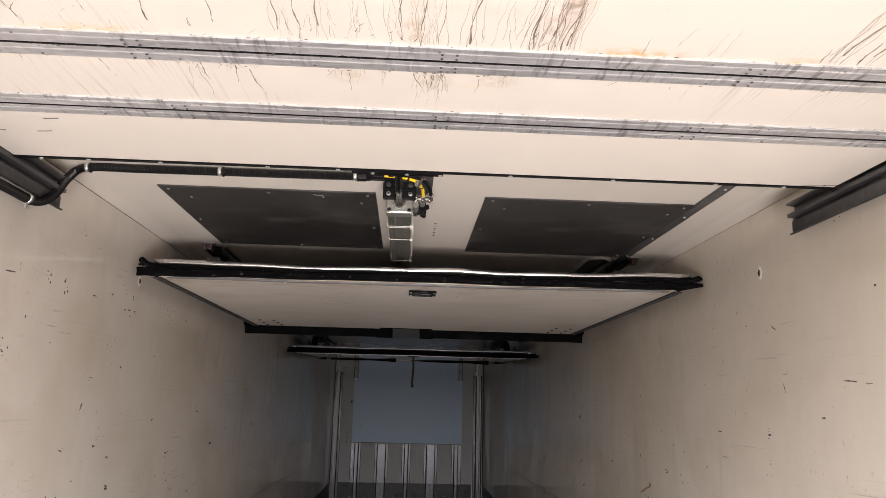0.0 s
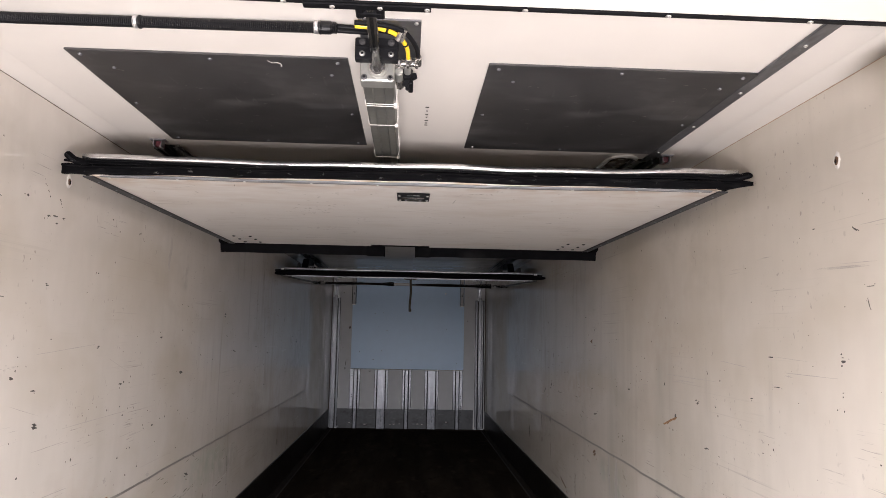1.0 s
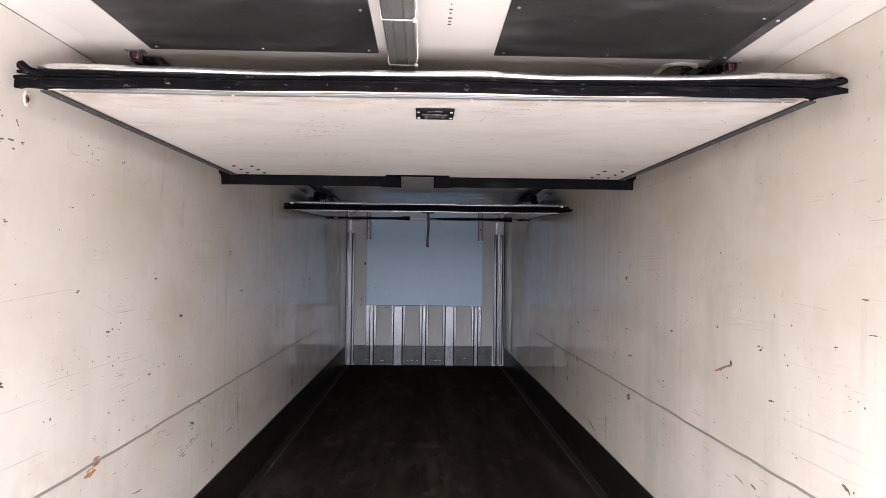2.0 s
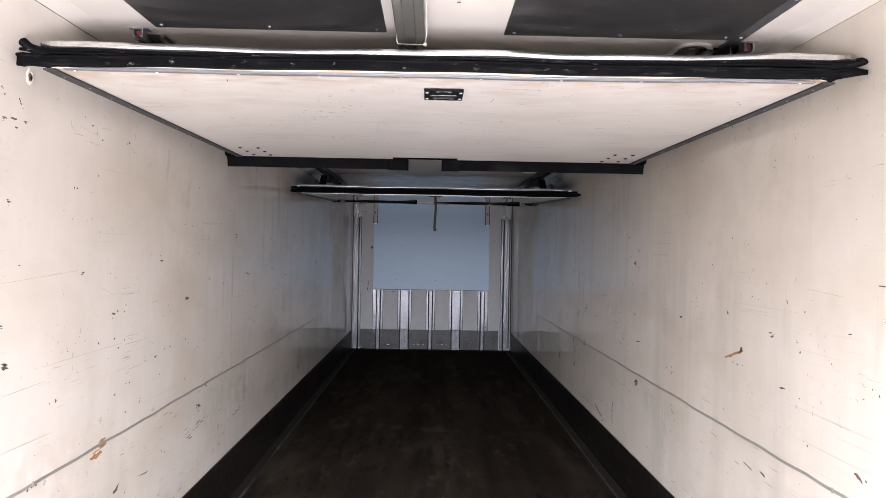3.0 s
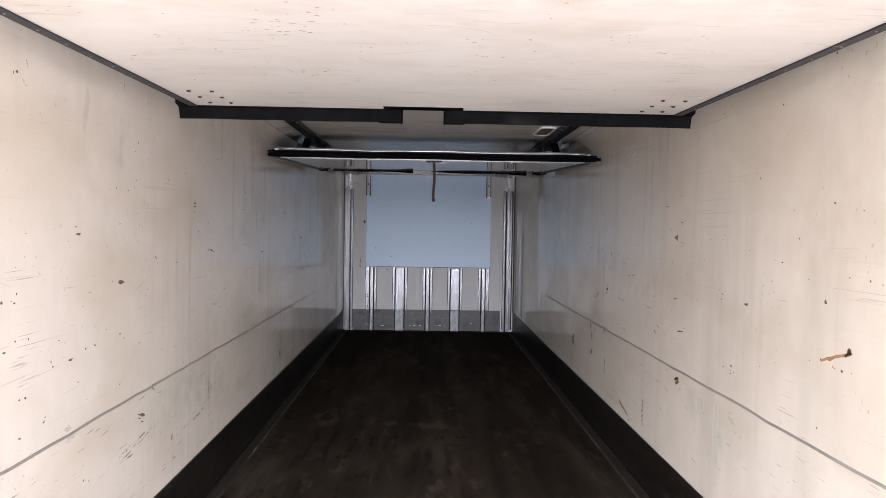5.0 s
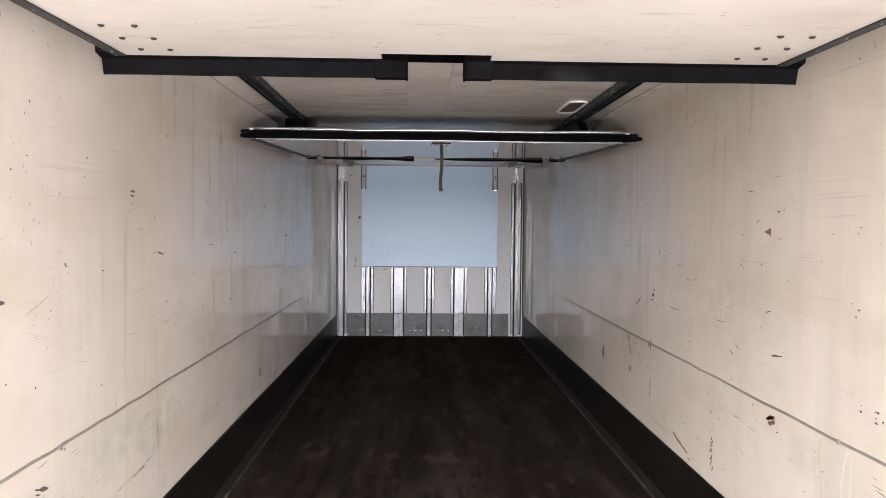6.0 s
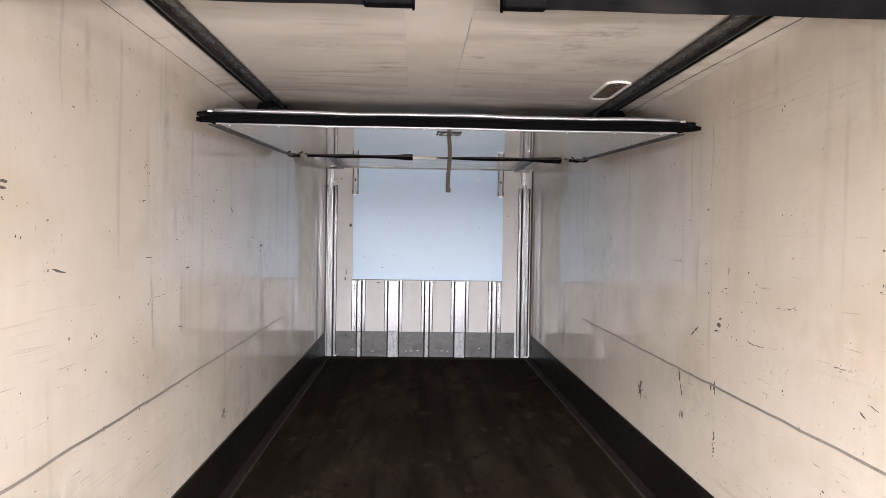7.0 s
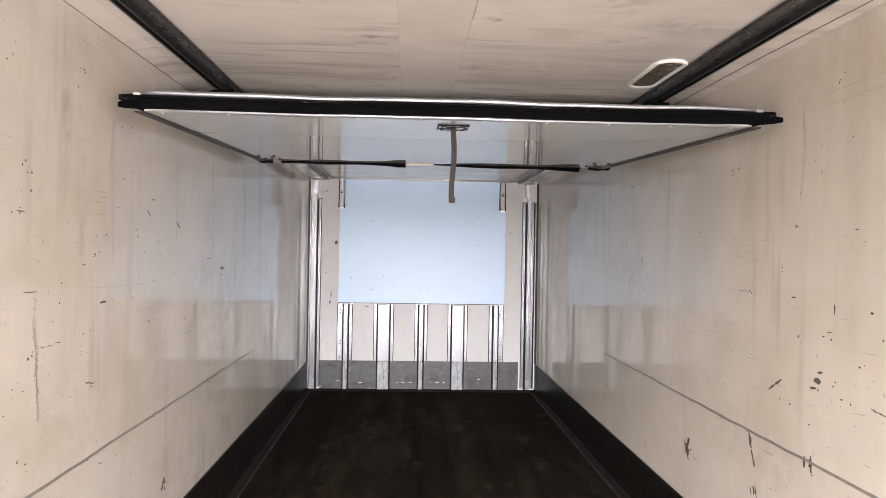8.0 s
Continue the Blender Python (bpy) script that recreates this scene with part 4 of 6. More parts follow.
def drips(clusters, y_top, y_end, dense, crust=True):
    """Runs of dried dirt that start along a seam, waver, swell here and there and thin out towards the next one."""
    dark, pale = bmesh.new(), bmesh.new()
    for x0, x1, count, reach in clusters:
        for k in range(int(count * dense)):
            x = rnd.uniform(x0, x1)
            run = (y_end - y_top) * reach * rnd.uniform(0.15, 1.0) ** 1.5
            bold = rnd.random() < 0.22
            w = rnd.uniform(0.0008, 0.0013) if bold else rnd.choice((0.0003, 0.0004, 0.0005, 0.0006))
            y0 = y_top + rnd.uniform(0.0, 0.35) ** 2 * (y_end - y_top)
            if not crust:
                y0 = max(y_top, y_end - run - rnd.uniform(0.0, 0.25) ** 2)
            run = min(run, y_end - y0)
            bm = dark if bold or rnd.random() < 0.25 else pale
            row, cx, n = [], x, 14
            drift, f1, f2, p1, p2 = rnd.gauss(0, 0.0006), rnd.uniform(0.5, 0.9), rnd.uniform(1.2, 2.0), rnd.uniform(0, 6), rnd.uniform(0, 6)
            for u in range(n + 1):
                f = u / n
                cx += drift + run * 0.011 * (math.sin(u * f1 + p1) + 0.5 * math.sin(u * f2 + p2)) * 0.8 + rnd.gauss(0, 0.00035)
                ww = w * (0.35 + 0.85 * abs(math.sin(u * f1 * 0.7 + p2))) * (1.1 - 0.8 * f if crust else 0.35 + 0.8 * f) * rnd.uniform(0.6, 1.3)
                row.append((bm.verts.new((cx - ww, y0 + run * f, -0.0004)), bm.verts.new((cx + ww, y0 + run * f, -0.0006))))
            for p, q in zip(row, row[1:]):
                bm.faces.new((p[0], q[0], q[1], p[1]))
        # crusts of dirt caught along the seam
        for k in range(count // 2 if crust else 0):
            x, y, r = rnd.uniform(x0, x1), y_top + rnd.uniform(-0.002, 0.008), rnd.uniform(0.001, 0.0035)
            dark.faces.new([dark.verts.new((x + r * 1.6 * rnd.uniform(0.5, 1.2) * math.cos(i * 1.047), y + r * rnd.uniform(0.5, 1.2) * math.sin(i * 1.047), -0.0005)) for i in range(6)])
    part("drip_stains", dark, M_STAIN, door, "dried black drip stains")
    part("drip_stains", pale, M_STAINPALE, door, "pale dried drip stains")


drips(((-0.515, -0.485, 5, 1.0), (-0.45, -0.42, 5, 0.7), (-0.42, -0.385, 4, 0.9), (-0.24, -0.16, 10, 0.45), (-0.13, -0.11, 3, 0.4), (-0.07, 0.0, 16, 0.85), (0.06, 0.14, 12, 0.35),
       (-0.95, -0.5, 4, 0.7), (0.2, 0.9, 4, 0.4)), 1.453, 1.636, 1.4)
drips(((-0.30, -0.27, 6, 0.9), (-0.26, -0.21, 7, 0.8), (-0.18, -0.15, 6, 1.0), (-0.12, -0.10, 4, 0.8), (-0.08, -0.01, 16, 1.0), (0.02, 0.05, 6, 0.8), (0.08, 0.10, 3, 0.8), (0.13, 0.155, 6, 1.0), (0.16, 0.23, 18, 0.9),
       (0.66, 0.80, 10, 0.9), (-0.80, -0.32, 9, 0.5), (0.3, 0.6, 3, 0.3)), 0.98, 1.346, 1.5, False)
drips(((-0.18, -0.03, 12, 0.3), (0.13, 0.22, 14, 0.4), (-0.8, -0.6, 5, 0.3)), 1.22, 1.347, 1.5, False)
crust = bmesh.new()
for k in range(420):
    x, y = rnd.uniform(-1.15, 1.15), rnd.choice((1.3475, 1.4525, 1.6375, 1.395, 1.4045, 1.69)) + rnd.gauss(0, 0.0016)
    r = rnd.uniform(0.0006, 0.0022)
    z = -0.0004 if abs(y - 1.3475) < 0.002 or abs(y - 1.4525) < 0.002 or abs(y - 1.6375) < 0.002 else -0.0051
    crust.faces.new([crust.verts.new((x + r * 2.2 * rnd.uniform(0.5, 1.2) * math.cos(i * 1.047), y + r * rnd.uniform(0.5, 1.2) * math.sin(i * 1.047), z)) for i in range(6)])
part("seam_dirt", crust, M_STAIN, door, "crusts of dirt along the seams")
for yy in edges[1:4]:
    part("joint_gasket", box(-1.163, 1.163, yy - 0.0019, yy + 0.0019, -0.0046, 0.02), M_BLACK, door, "black joint gasket")
edge = part("edge_strip", prism([(2.060, -0.003), (2.073, -0.003), (2.073, 0.05), (2.069, 0.05), (2.069, 0.001), (2.060, 0.001)], "x", -1.165, 1.165), M_BLACK, door, "black screwed edge strip")
for x in (-1.09, -0.963, -0.766, -0.47, -0.273, 0.217, 0.514, 0.814, 1.017):
    screw(edge, (x, 2.066, -0.003), (0, 0, -1), 0.0062)
drive = part("drive_plate", box(-0.235, 0.025, 2.064, 2.086, -0.007, -0.003, 0.001), M_BLACK, door, "black drive plate")
for x in (-0.176, -0.079, 0.017):
    screw(drive, (x, 2.074, -0.007), (0, 0, -1), 0.0062)
rnd = random.Random(5)
for x, y in ((-1.10, 1.87), (-0.985, 1.865), (1.14, 2.04), (1.11, 2.048), (1.08, 2.052), (-0.93, 1.78)):
    part("scratch", sweep([(x - 0.018, y + 0.002, -0.0006), (x, y, -0.0006), (x + 0.02, y - 0.003, -0.0006)], [(-0.002, -0.0003), (0.002, -0.0003), (0.001, 0.0003)]), M_GOUGE["k"], door)

for s in (-1, 1):
    th = tagged(empty("door_track", (1.198 if s > 0 else -1.19, 0, 2.100 if s > 0 else 2.104)), "dark galvanised double door track along the wall", "door track", group="door tracks")
    o = [(0.03, 0.100), (-0.028, 0.106), (-0.028, 0.102), (0.0, 0.096), (0.0, 0.064), (-0.026, 0.070), (-0.026, 0.058), (-0.004, 0.058),
         (-0.012, 0.044), (-0.012, 0.010), (-0.024, 0.004), (-0.020, 0.0), (-0.004, 0.006), (-0.004, 0.030), (0.03, 0.030)]
    part("track", prism([(s * a, b) for a, b in o], "y", REAR + 0.1, 2.335 if s > 0 else 2.375), M_DARKSTEEL, th)
    part("fixing_slot", box(*sorted((s * -0.0015, s * 0.001)), 2.10, 2.125, 0.070, 0.086), M_BLACK, th)
    for y in (0.3, 1.1, 1.8):
        part("wall_bracket", box(*sorted((s * 0.03, s * 0.04)), y - 0.03, y + 0.03, 0.03, 0.1, 0.002), M_DARKSTEEL, th)

# ---- pneumatic door drive ----
base = tagged(empty("drive_base_plate", (-0.07, 2.48, TOP)), "grey steel base plate screwed to the ceiling", "metal plate")
part("plate", box(-0.078, 0.078, -0.128, 0.122, -0.005, 0.0, 0.001), M_DARKSTEEL, base)
for x, y in ((0.066, -0.115), (-0.066, -0.115), (0.066, 0.108)):
    screw(base, (x, y, -0.005), (0, 0, -1), 0.006)

ram = tagged(empty("pneumatic_cylinder", (-0.105, 2.522, 2.226)), "grey pneumatic cylinder with a steel rod driving the overhead door", "cylinder")
head = part("head", box(-0.046, 0.046, 0.0, 0.055, -0.048, 0.048, 0.006, 2), M_CYLHEAD, ram, "cast aluminium cylinder head")
for x in (-0.035, 0.035):
    for z in (-0.037, 0.037):
        screw(head, (x, 0.0, z), (0, -1, 0), 0.0085, "socket_screw", M_DARKSTEEL)
        part("socket", cyl((x, -0.0052, z), (x, -0.0040, z), 0.0042, 6), M_BLACK, head)
o = []
for i in range(4):
    c, sn = ((1, 1), (-1, 1), (-1, -1), (1, -1))[i]
    seq = [(0.042, 0.018), (0.042, 0.038), (0.038, 0.042), (0.018, 0.042), (0.014, 0.036)]
    if i % 2:
        seq = seq[::-1]
    o += [(c * a, sn * b) for a, b in seq]
part("body", prism(o, "y", 0.055, 1.35), M_CYL, ram, "ribbed grey barrel")
part("collar", cyl((0, -0.012, -0.012), (0, 0.001, -0.012), 0.027, 24), M_CYLHEAD, ram)
part("collar_ring", cyl((0, -0.016, -0.012), (0, -0.011, -0.012), 0.0215, 24), M_NICKEL, ram, "bright rod seal ring")
part("rod_nut", cyl((0, -0.034, -0.014), (0, -0.015, -0.014), 0.0165, 6), M_DARKSTEEL, ram)
part("rod", cyl((0, -0.40, -0.016), (0, -0.02, -0.018), 0.0122, 18), M_ROD, ram, "dark polished steel rod", True)
clevis = part("clevis", box(-0.031, -0.013, -0.46, -0.335, -0.030, 0.020, 0.003, bm=box(0.013, 0.031, -0.46, -0.335, -0.030, 0.020, 0.003)), M_BLACK, ram, "black forked clevis")
part("yoke", box(-0.026, 0.026, -0.365, -0.345, -0.031, 0.014, 0.003), M_BLACK, clevis)
part("pin", cyl((-0.036, -0.395, -0.010), (0.036, -0.395, -0.010), 0.007, 12), M_BLACK, clevis)
block = part("mounting_block", box(-0.056, 0.056, -0.064, -0.034, -0.012, 0.046, 0.003), M_BLACK, ram, "black angle mount")
part("mount_ridge", box(-0.056, 0.056, -0.069, -0.062, 0.016, 0.021, 0.001), M_BLACK, block)
for x in (-0.037, 0.037):
    screw(block, (x, -0.064, 0.002), (0, -1, 0), 0.0080, "bolt")
    part("socket", cyl((x, -0.0695, 0.002), (x, -0.0682, 0.002), 0.0035, 6), M_BLACK, block)
    screw(block, (x, -0.064, 0.034), (0, -1, 0), 0.0095, "bolt", M_STRIP)
for y, sag in ((0.198, 0.0), (0.216, 0.0), (0.40, 0.003), (0.80, 0.006)):
    loop = [(-0.044, y, 0.044), (-0.0445, y, -0.040), (-0.040, y, -0.0445 - sag), (0.040, y, -0.0445 - sag), (0.0465, y, -0.038), (0.050, y - 0.01, 0.01), (0.044, y, 0.044)]
    t1 = part("cable_tie", sweep(loop, circle(0.0014, 6), up=(0, 1, 0)), M_TIE, ram, "white cable tie")
    part("tie_head", box(0.040, 0.050, y - 0.004, y + 0.004, -0.05 - sag, -0.04 - sag, 0.001), M_TIE, t1)
part("sensor_cable", sweep(spline([(0.047, 0.10, -0.02), (0.052, 0.3, -0.045), (0.049, 0.5, -0.03), (0.05, 0.72, -0.045)]), circle(0.002, 6)), M_TIE, ram)
fit1 = part("air_fitting", cyl((0.046, 0.02, 0.012), (0.112, 0.02, 0.012), 0.0085, 14), M_NICKEL, ram, "nickel air fitting", False)
for x in (0.052, 0.076, 0.100):
    part("hex_nut", cyl((x, 0.02, 0.012), (x + 0.009, 0.02, 0.012), 0.0130, 6), M_NICKEL, fit1)
part("elbow", cyl((0.109, 0.024, 0.012), (0.109, -0.014, 0.018), 0.0088, 14), M_NICKEL, fit1)
part("tube_socket", cyl((0.082, 0.018, 0.012), (0.082, -0.006, 0.018), 0.0085, 14), M_NICKEL, fit1)
part("port", cyl((0.080, 0.024, 0.010), (0.080, 0.058, 0.002), 0.0105, 12), M_CYLHEAD, fit1, "grey port below the tee")
valve = part("shut_off_valve", box(0.066, 0.094, 0.056, 0.078, -0.014, 0.014, 0.004), M_BLACK, ram, "black plastic valve with a star knob")
star = [((0.026 if i % 4 < 2 else 0.013) * math.cos(i * math.pi / 6) + 0.081, (0.026 if i % 4 < 2 else 0.013) * math.sin(i * math.pi / 6) - 0.004) for i in range(12)]
part("star_knob", prism(star, "y", 0.076, 0.090), M_BLACK, valve)
part("lever", box(0.082, 0.096, 0.090, 0.165, -0.020, -0.008, 0.004, 2), M_BLACK, valve)
part("lever_foot", box(0.074, 0.094, 0.125, 0.140, -0.022, -0.006, 0.003), M_BLACK, valve)
body2 = part("check_valve", cyl((0.056, 0.034, -0.004), (0.056, 0.078, -0.010), 0.0125, 12), M_CYLHEAD, ram, "pale grey check valve")
part("silencer", cyl((0.058, 0.080, -0.010), (0.058, 0.128, -0.014), 0.0115, 6), M_NICKEL, body2, "nickel hexagon end")
part("bracket", box(0.046, 0.058, 0.06, 0.12, 0.0, 0.012, 0.002), M_GALV, body2)
yellow = spline([(-0.05, -0.158, 0.034), (0.01, -0.152, 0.032), (0.05, -0.125, 0.030), (0.076, -0.068, 0.024), (0.082, -0.004, 0.016)])
part("yellow_tube", sweep(yellow, circle(0.0058, 10)), M_YELLOW, ram, "yellow air tube", True)
part("black_tube", sweep(spline([(-0.05, -0.172, 0.036), (0.02, -0.166, 0.034), (0.07, -0.138, 0.032), (0.100, -0.068, 0.026), (0.109, -0.010, 0.018)]), circle(0.0060, 10)), M_BLACK, ram, "black air tube", True)
for k in (11, 17, 23):
    d = (yellow[k + 1] - yellow[k - 1]).normalized()
    part("tape_band", cyl(yellow[k] - d * 0.0035, yellow[k] + d * 0.0035, 0.0066, 12), M_BLACK, ram, "black tape band")
part("tube_clip", cyl((0.058, -0.116, 0.018), (0.070, -0.140, 0.040), 0.0115, 12), M_NICKEL, ram, "bare metal tube clip")

hose = tagged(empty("conduit_hose", (0, 0, 0)), "black corrugated cable conduit clipped under the ceiling", "conduit")
path = spline([(-0.20, 2.376, 2.257), (-0.45, 2.381, 2.257), (-0.69, 2.386, 2.258), (-0.95, 2.392, 2.259), (-1.12, 2.396, 2.258), (-1.162, 2.372, 2.215),
               (-1.170, 2.315, 2.140), (-1.170, 2.22, 2.090), (-1.168, 2.05, 2.082), (-1.168, 1.6, 2.08), (-1.168, 0.6, 2.08)], 26)
bm = bmesh.new()
ring_pts, rest = [path[0]], 0.0
for a, b in zip(path, path[1:]):
    step, d = 0.0024, (b - a).length
    u = step - rest
    while u < d:
        ring_pts.append(a + (b - a) * (u / d))
        u += step
    rest = (rest + d) % step
rings = []
for i, p in enumerate(ring_pts):
    d = (ring_pts[min(i + 1, len(ring_pts) - 1)] - ring_pts[max(i - 1, 0)]).normalized()
    side = d.cross(Vector((0.05, 0.02, 1))).normalized()
    top = side.cross(d)
    r = 0.0142 if i % 2 else 0.0124
    rings.append([bm.verts.new(p + side * (r * math.cos(2 * math.pi * k / 12)) + top * (r * math.sin(2 * math.pi * k / 12))) for k in range(12)])
for r0, r1 in zip(rings, rings[1:]):
    for k in range(12):
        bm.faces.new((r0[k], r0[(k + 1) % 12], r1[(k + 1) % 12], r1[k]))
bm.faces.new(rings[0])
bm.faces.new(rings[-1][::-1])
part("corrugated_tube", bm, M_HOSE, hose)
part("end_sleeve", cyl((-0.238, 2.376, 2.257), (-0.212, 2.376, 2.257), 0.0158, 16), M_HOSE, hose)
part("inner_cable", sweep(spline([(-0.20, 2.378, 2.262), (-0.14, 2.385, 2.262), (-0.09, 2.395, 2.264), (-0.04, 2.42, 2.264)]), circle(0.007, 8)), M_BLACK, hose, smooth=True)
part("inner_cable", sweep(spline([(-0.20, 2.374, 2.250), (-0.15, 2.382, 2.252), (-0.11, 2.40, 2.258)]), circle(0.006, 8)), M_BLACK, hose, smooth=True)
for x, y, z, ax in ((-0.250, 2.376, 2.257, "x"), (-0.69, 2.386, 2.258, "x"), (-1.118, 2.396, 2.258, "x"), (-1.168, 2.17, 2.084, "y")):
    d = Vector((1, 0, 0)) if ax == "x" else Vector((0, 1, 0))
    c = part("pipe_clip", cyl(Vector((x, y, z)) - d * 0.006, Vector((x, y, z)) + d * 0.006, 0.0160, 18), M_ALU, hose, "bare metal pipe clip", True)
    part("clip_collar", cyl(Vector((x, y, z)) + d * 0.0062, Vector((x, y, z)) + d * 0.014, 0.0168, 18), M_HOSE, c)
    if ax == "x":
        part("tab", box(x - 0.006, x + 0.006, y + 0.018, y + 0.022, z - 0.002, TOP, 0.001), M_ALU, c)
    else:
        part("tab", box(x - 0.002, x + 0.002, y - 0.007, y + 0.007, z - 0.030, z - 0.015, 0.001), M_ALU, c)

# ---- folded-up partitions ----


def partition(name, label, y0, z0, y1, z1, skin, glossy):
    """A bulkhead partition swung up under the ceiling. Local y runs from its near lower edge along the panel."""
    ang = math.degrees(math.atan2(z1 - z0, y1 - y0))
    length = math.hypot(y1 - y0, z1 - z0)
    th = tagged(empty(name), label, "partition", group="folded partitions")
    th.matrix_basis = pose(-0.005, y0, z0, ang, 0, 0)
    W, T = 1.115, 0.072
    rnd = random.Random(int(y0 * 10))
    # panel with a notch in its far edge
    n0, n1, nd = -0.25, 0.118, 0.075
    o = [(-W, 0.008), (W, 0.008), (W, length), (n1, length), (n1, length - nd), (n0, length - nd), (n0, length), (-W, length)]
    if glossy:
        o = [(-W, 0.008), (W, 0.008), (W, length), (-W, length)]
    lift = 0.0 if glossy else 0.009
    bm = prism(o, "z", 0.002, T - 0.006)
    for v in bm.verts:
        if v.co.x > 1:
            v.co.z += lift * (1 - v.co.y / length)
    part("panel", bm, skin, th)

    def bent(points, much=1.0):
        """The near edge, bent up a little towards one wall."""
        return [(x, y, z + much * lift * max(0.0, x / W) ** 1.5) for x, y, z in points]

    def twisted(bm):
        """A piece along one side, following the panel's twist."""
        for v in bm.verts:
            if v.co.x > 0:
                v.co.z += lift * (1 - v.co.y / length)
        return bm

    def wavy(amp, phase, yy, zz, x0=-W, x1=W, n=44):
        return [(x0 + (x1 - x0) * i / n, yy + amp * 0.4 * math.sin(i * 0.9 + phase), zz + amp * (math.sin(i * 0.33 + phase) + 0.5 * math.sin(i * 0.81 + 2 * phase))) for i in range(n + 1)]
    amp = 0.0022 if not glossy else 0.0014
    part("lower_trim", sweep(bent(wavy(amp * 0.7, 1.0, -0.002, 0.001, -W + (0.022 if glossy else 0.05), W - 0.004)), [(a, b * (1.8 if glossy else 1.0)) for a, b in ((-0.008, -0.0015), (0.001, -0.002), (0.0026, -0.0005), (0.0026, 0.0022), (0.001, 0.0035), (-0.008, 0.003))], starts=(0.1, 0.4, 0.7), ends=(0.1, 0.4, 0.7)), M_ALUW, th, "bent aluminium edge trim")
    part("trim_flange", sweep(bent(wavy(amp * 0.5, 1.0, 0.010, 0.0, -W + 0.035, W - 0.035)), [(-0.014, -0.0012), (0.006, -0.0016), (0.006, 0.001), (-0.014, 0.0015)]), M_DIRTYALU, th, "dull screwed trim flange")
    for k in range(10):
        screw(th, (-1.05 + k * 0.232, 0.012, -0.003 + lift * max(0.0, (-1.05 + k * 0.232) / W) ** 1.5), (0, 0, -1), 0.005)
    part("upper_trim", sweep(bent(wavy(amp * 1.6, 0.4, -0.004, T - 0.008, *((-W, W) if glossy else (-W - 0.022, W + 0.058))), 1.4), [(a, b * (0.85 if glossy else 1.0)) for a, b in ((-0.03, -0.013), (-0.006, -0.0135), (0.002, -0.0115), (0.006, -0.007), (0.0075, -0.001), (0.006, 0.005), (0.001, 0.0095), (-0.006, 0.011), (-0.03, 0.011))]), M_ALUW if glossy else M_ROLL, th, "dented aluminium edge trim", True)
    # two rubber seals along the near edge, flared at the walls
    g = 1.205
    lip = [(-0.006, -0.013), (0.012, -0.0150), (0.0165, -0.0145), (0.0175, -0.012), (0.0155, 0.002), (0.0150, 0.0045), (0.0190, 0.0065), (0.0195, 0.0095), (0.0165, 0.0125), (0.008, 0.0135), (-0.006, 0.014)]
    low = [(-g + (0.004 if glossy else 0.010), 0.004, 0.022), (-g + 0.03, -0.002, 0.023), (-g + 0.09, -0.006, 0.024)] + wavy(amp, 2.0, -0.006, 0.025, -W + 0.02, W - 0.02, 36) + [(g - 0.09, -0.006, 0.024), (g - 0.02, -0.002, 0.028), (g + 0.022, 0.004, 0.030)]
    low = [(x, y, z - (0.0 if glossy else 0.007) * max(0.0, min(1.0, (abs(x) - 0.75) / 0.3, (1.16 - abs(x)) / 0.04))) for x, y, z in low]
    part("lower_seal", sweep(bent(low), [(a, b * (1.35 if glossy else 1.1)) for a, b in lip], ends=(0.45, 0.8, 1.0), starts=(0.45, 0.8, 1.0) if glossy else (1.2, 1.15, 1.05)), M_RUBBER if glossy else M_RUBBERG, th, "black rubber edge seal")
    lip2 = [(-0.006, -0.010), (0.009, -0.0105), (0.0125, -0.009), (0.0130, -0.0055), (0.0075, -0.0035), (0.0070, -0.0015), (0.0115, 0.0005), (0.0122, 0.0035), (0.0065, 0.0055), (0.0060, 0.0085), (-0.006, 0.009)]
    high = [(-g + 0.005, 0.0, 0.053), (-g + 0.05, -0.004, 0.052), (-g + 0.1, -0.004, 0.049)] + wavy(amp * 1.4, 3.1, -0.003, 0.0475, -W + 0.02, W - 0.02, 36) + [(g - 0.1, -0.004, 0.048), (g - 0.05, -0.004, 0.050), (g - 0.005, 0.0, 0.053)]
    part("upper_seal", sweep(bent(high), lip2, ends=(0.4, 0.9)), M_RUBBERG, th, "black ribbed rubber edge seal")
    for s in (-1, 1):
        # end of the upper seal, rolled up against the wall
        if glossy:
            curl = spline([(s * (W - 0.012), -0.004, T - 0.034), (s * (W + 0.030), -0.010, T - 0.034), (s * (W + 0.060), -0.010, T - 0.032), (s * (g - 0.008), -0.004, T - 0.026)], 4)
        elif s < 0:
            curl = spline([(-W + 0.012, -0.004, T - 0.030), (-W - 0.022, -0.012, T - 0.030), (-W - 0.046, -0.014, T - 0.024), (-g + 0.030, -0.010, T - 0.014), (-g + 0.008, -0.002, T + 0.004)], 4)
        else:
            curl = spline([(W - 0.012, -0.004, T - 0.021), (W + 0.022, -0.012, T - 0.021), (W + 0.052, -0.014, T - 0.018), (g - 0.018, -0.010, T - 0.013), (g + 0.020, -0.002, T - 0.002)], 4)
        n = 12
        flat = [(0.009 * math.cos(2 * math.pi * i / n), 0.0125 * math.sin(2 * math.pi * i / n) - 0.004 * math.cos(4 * math.pi * i / n)) for i in range(n)]
        part("seal_end", sweep(curl, flat, starts=(0.4, 0.7, 0.9), ends=(0.5, 0.9)), M_RUBBERG, th, smooth=True)
        inner = [(p[0], p[1] - 0.0075, p[2] + 0.001) for p in curl[6:-1]]
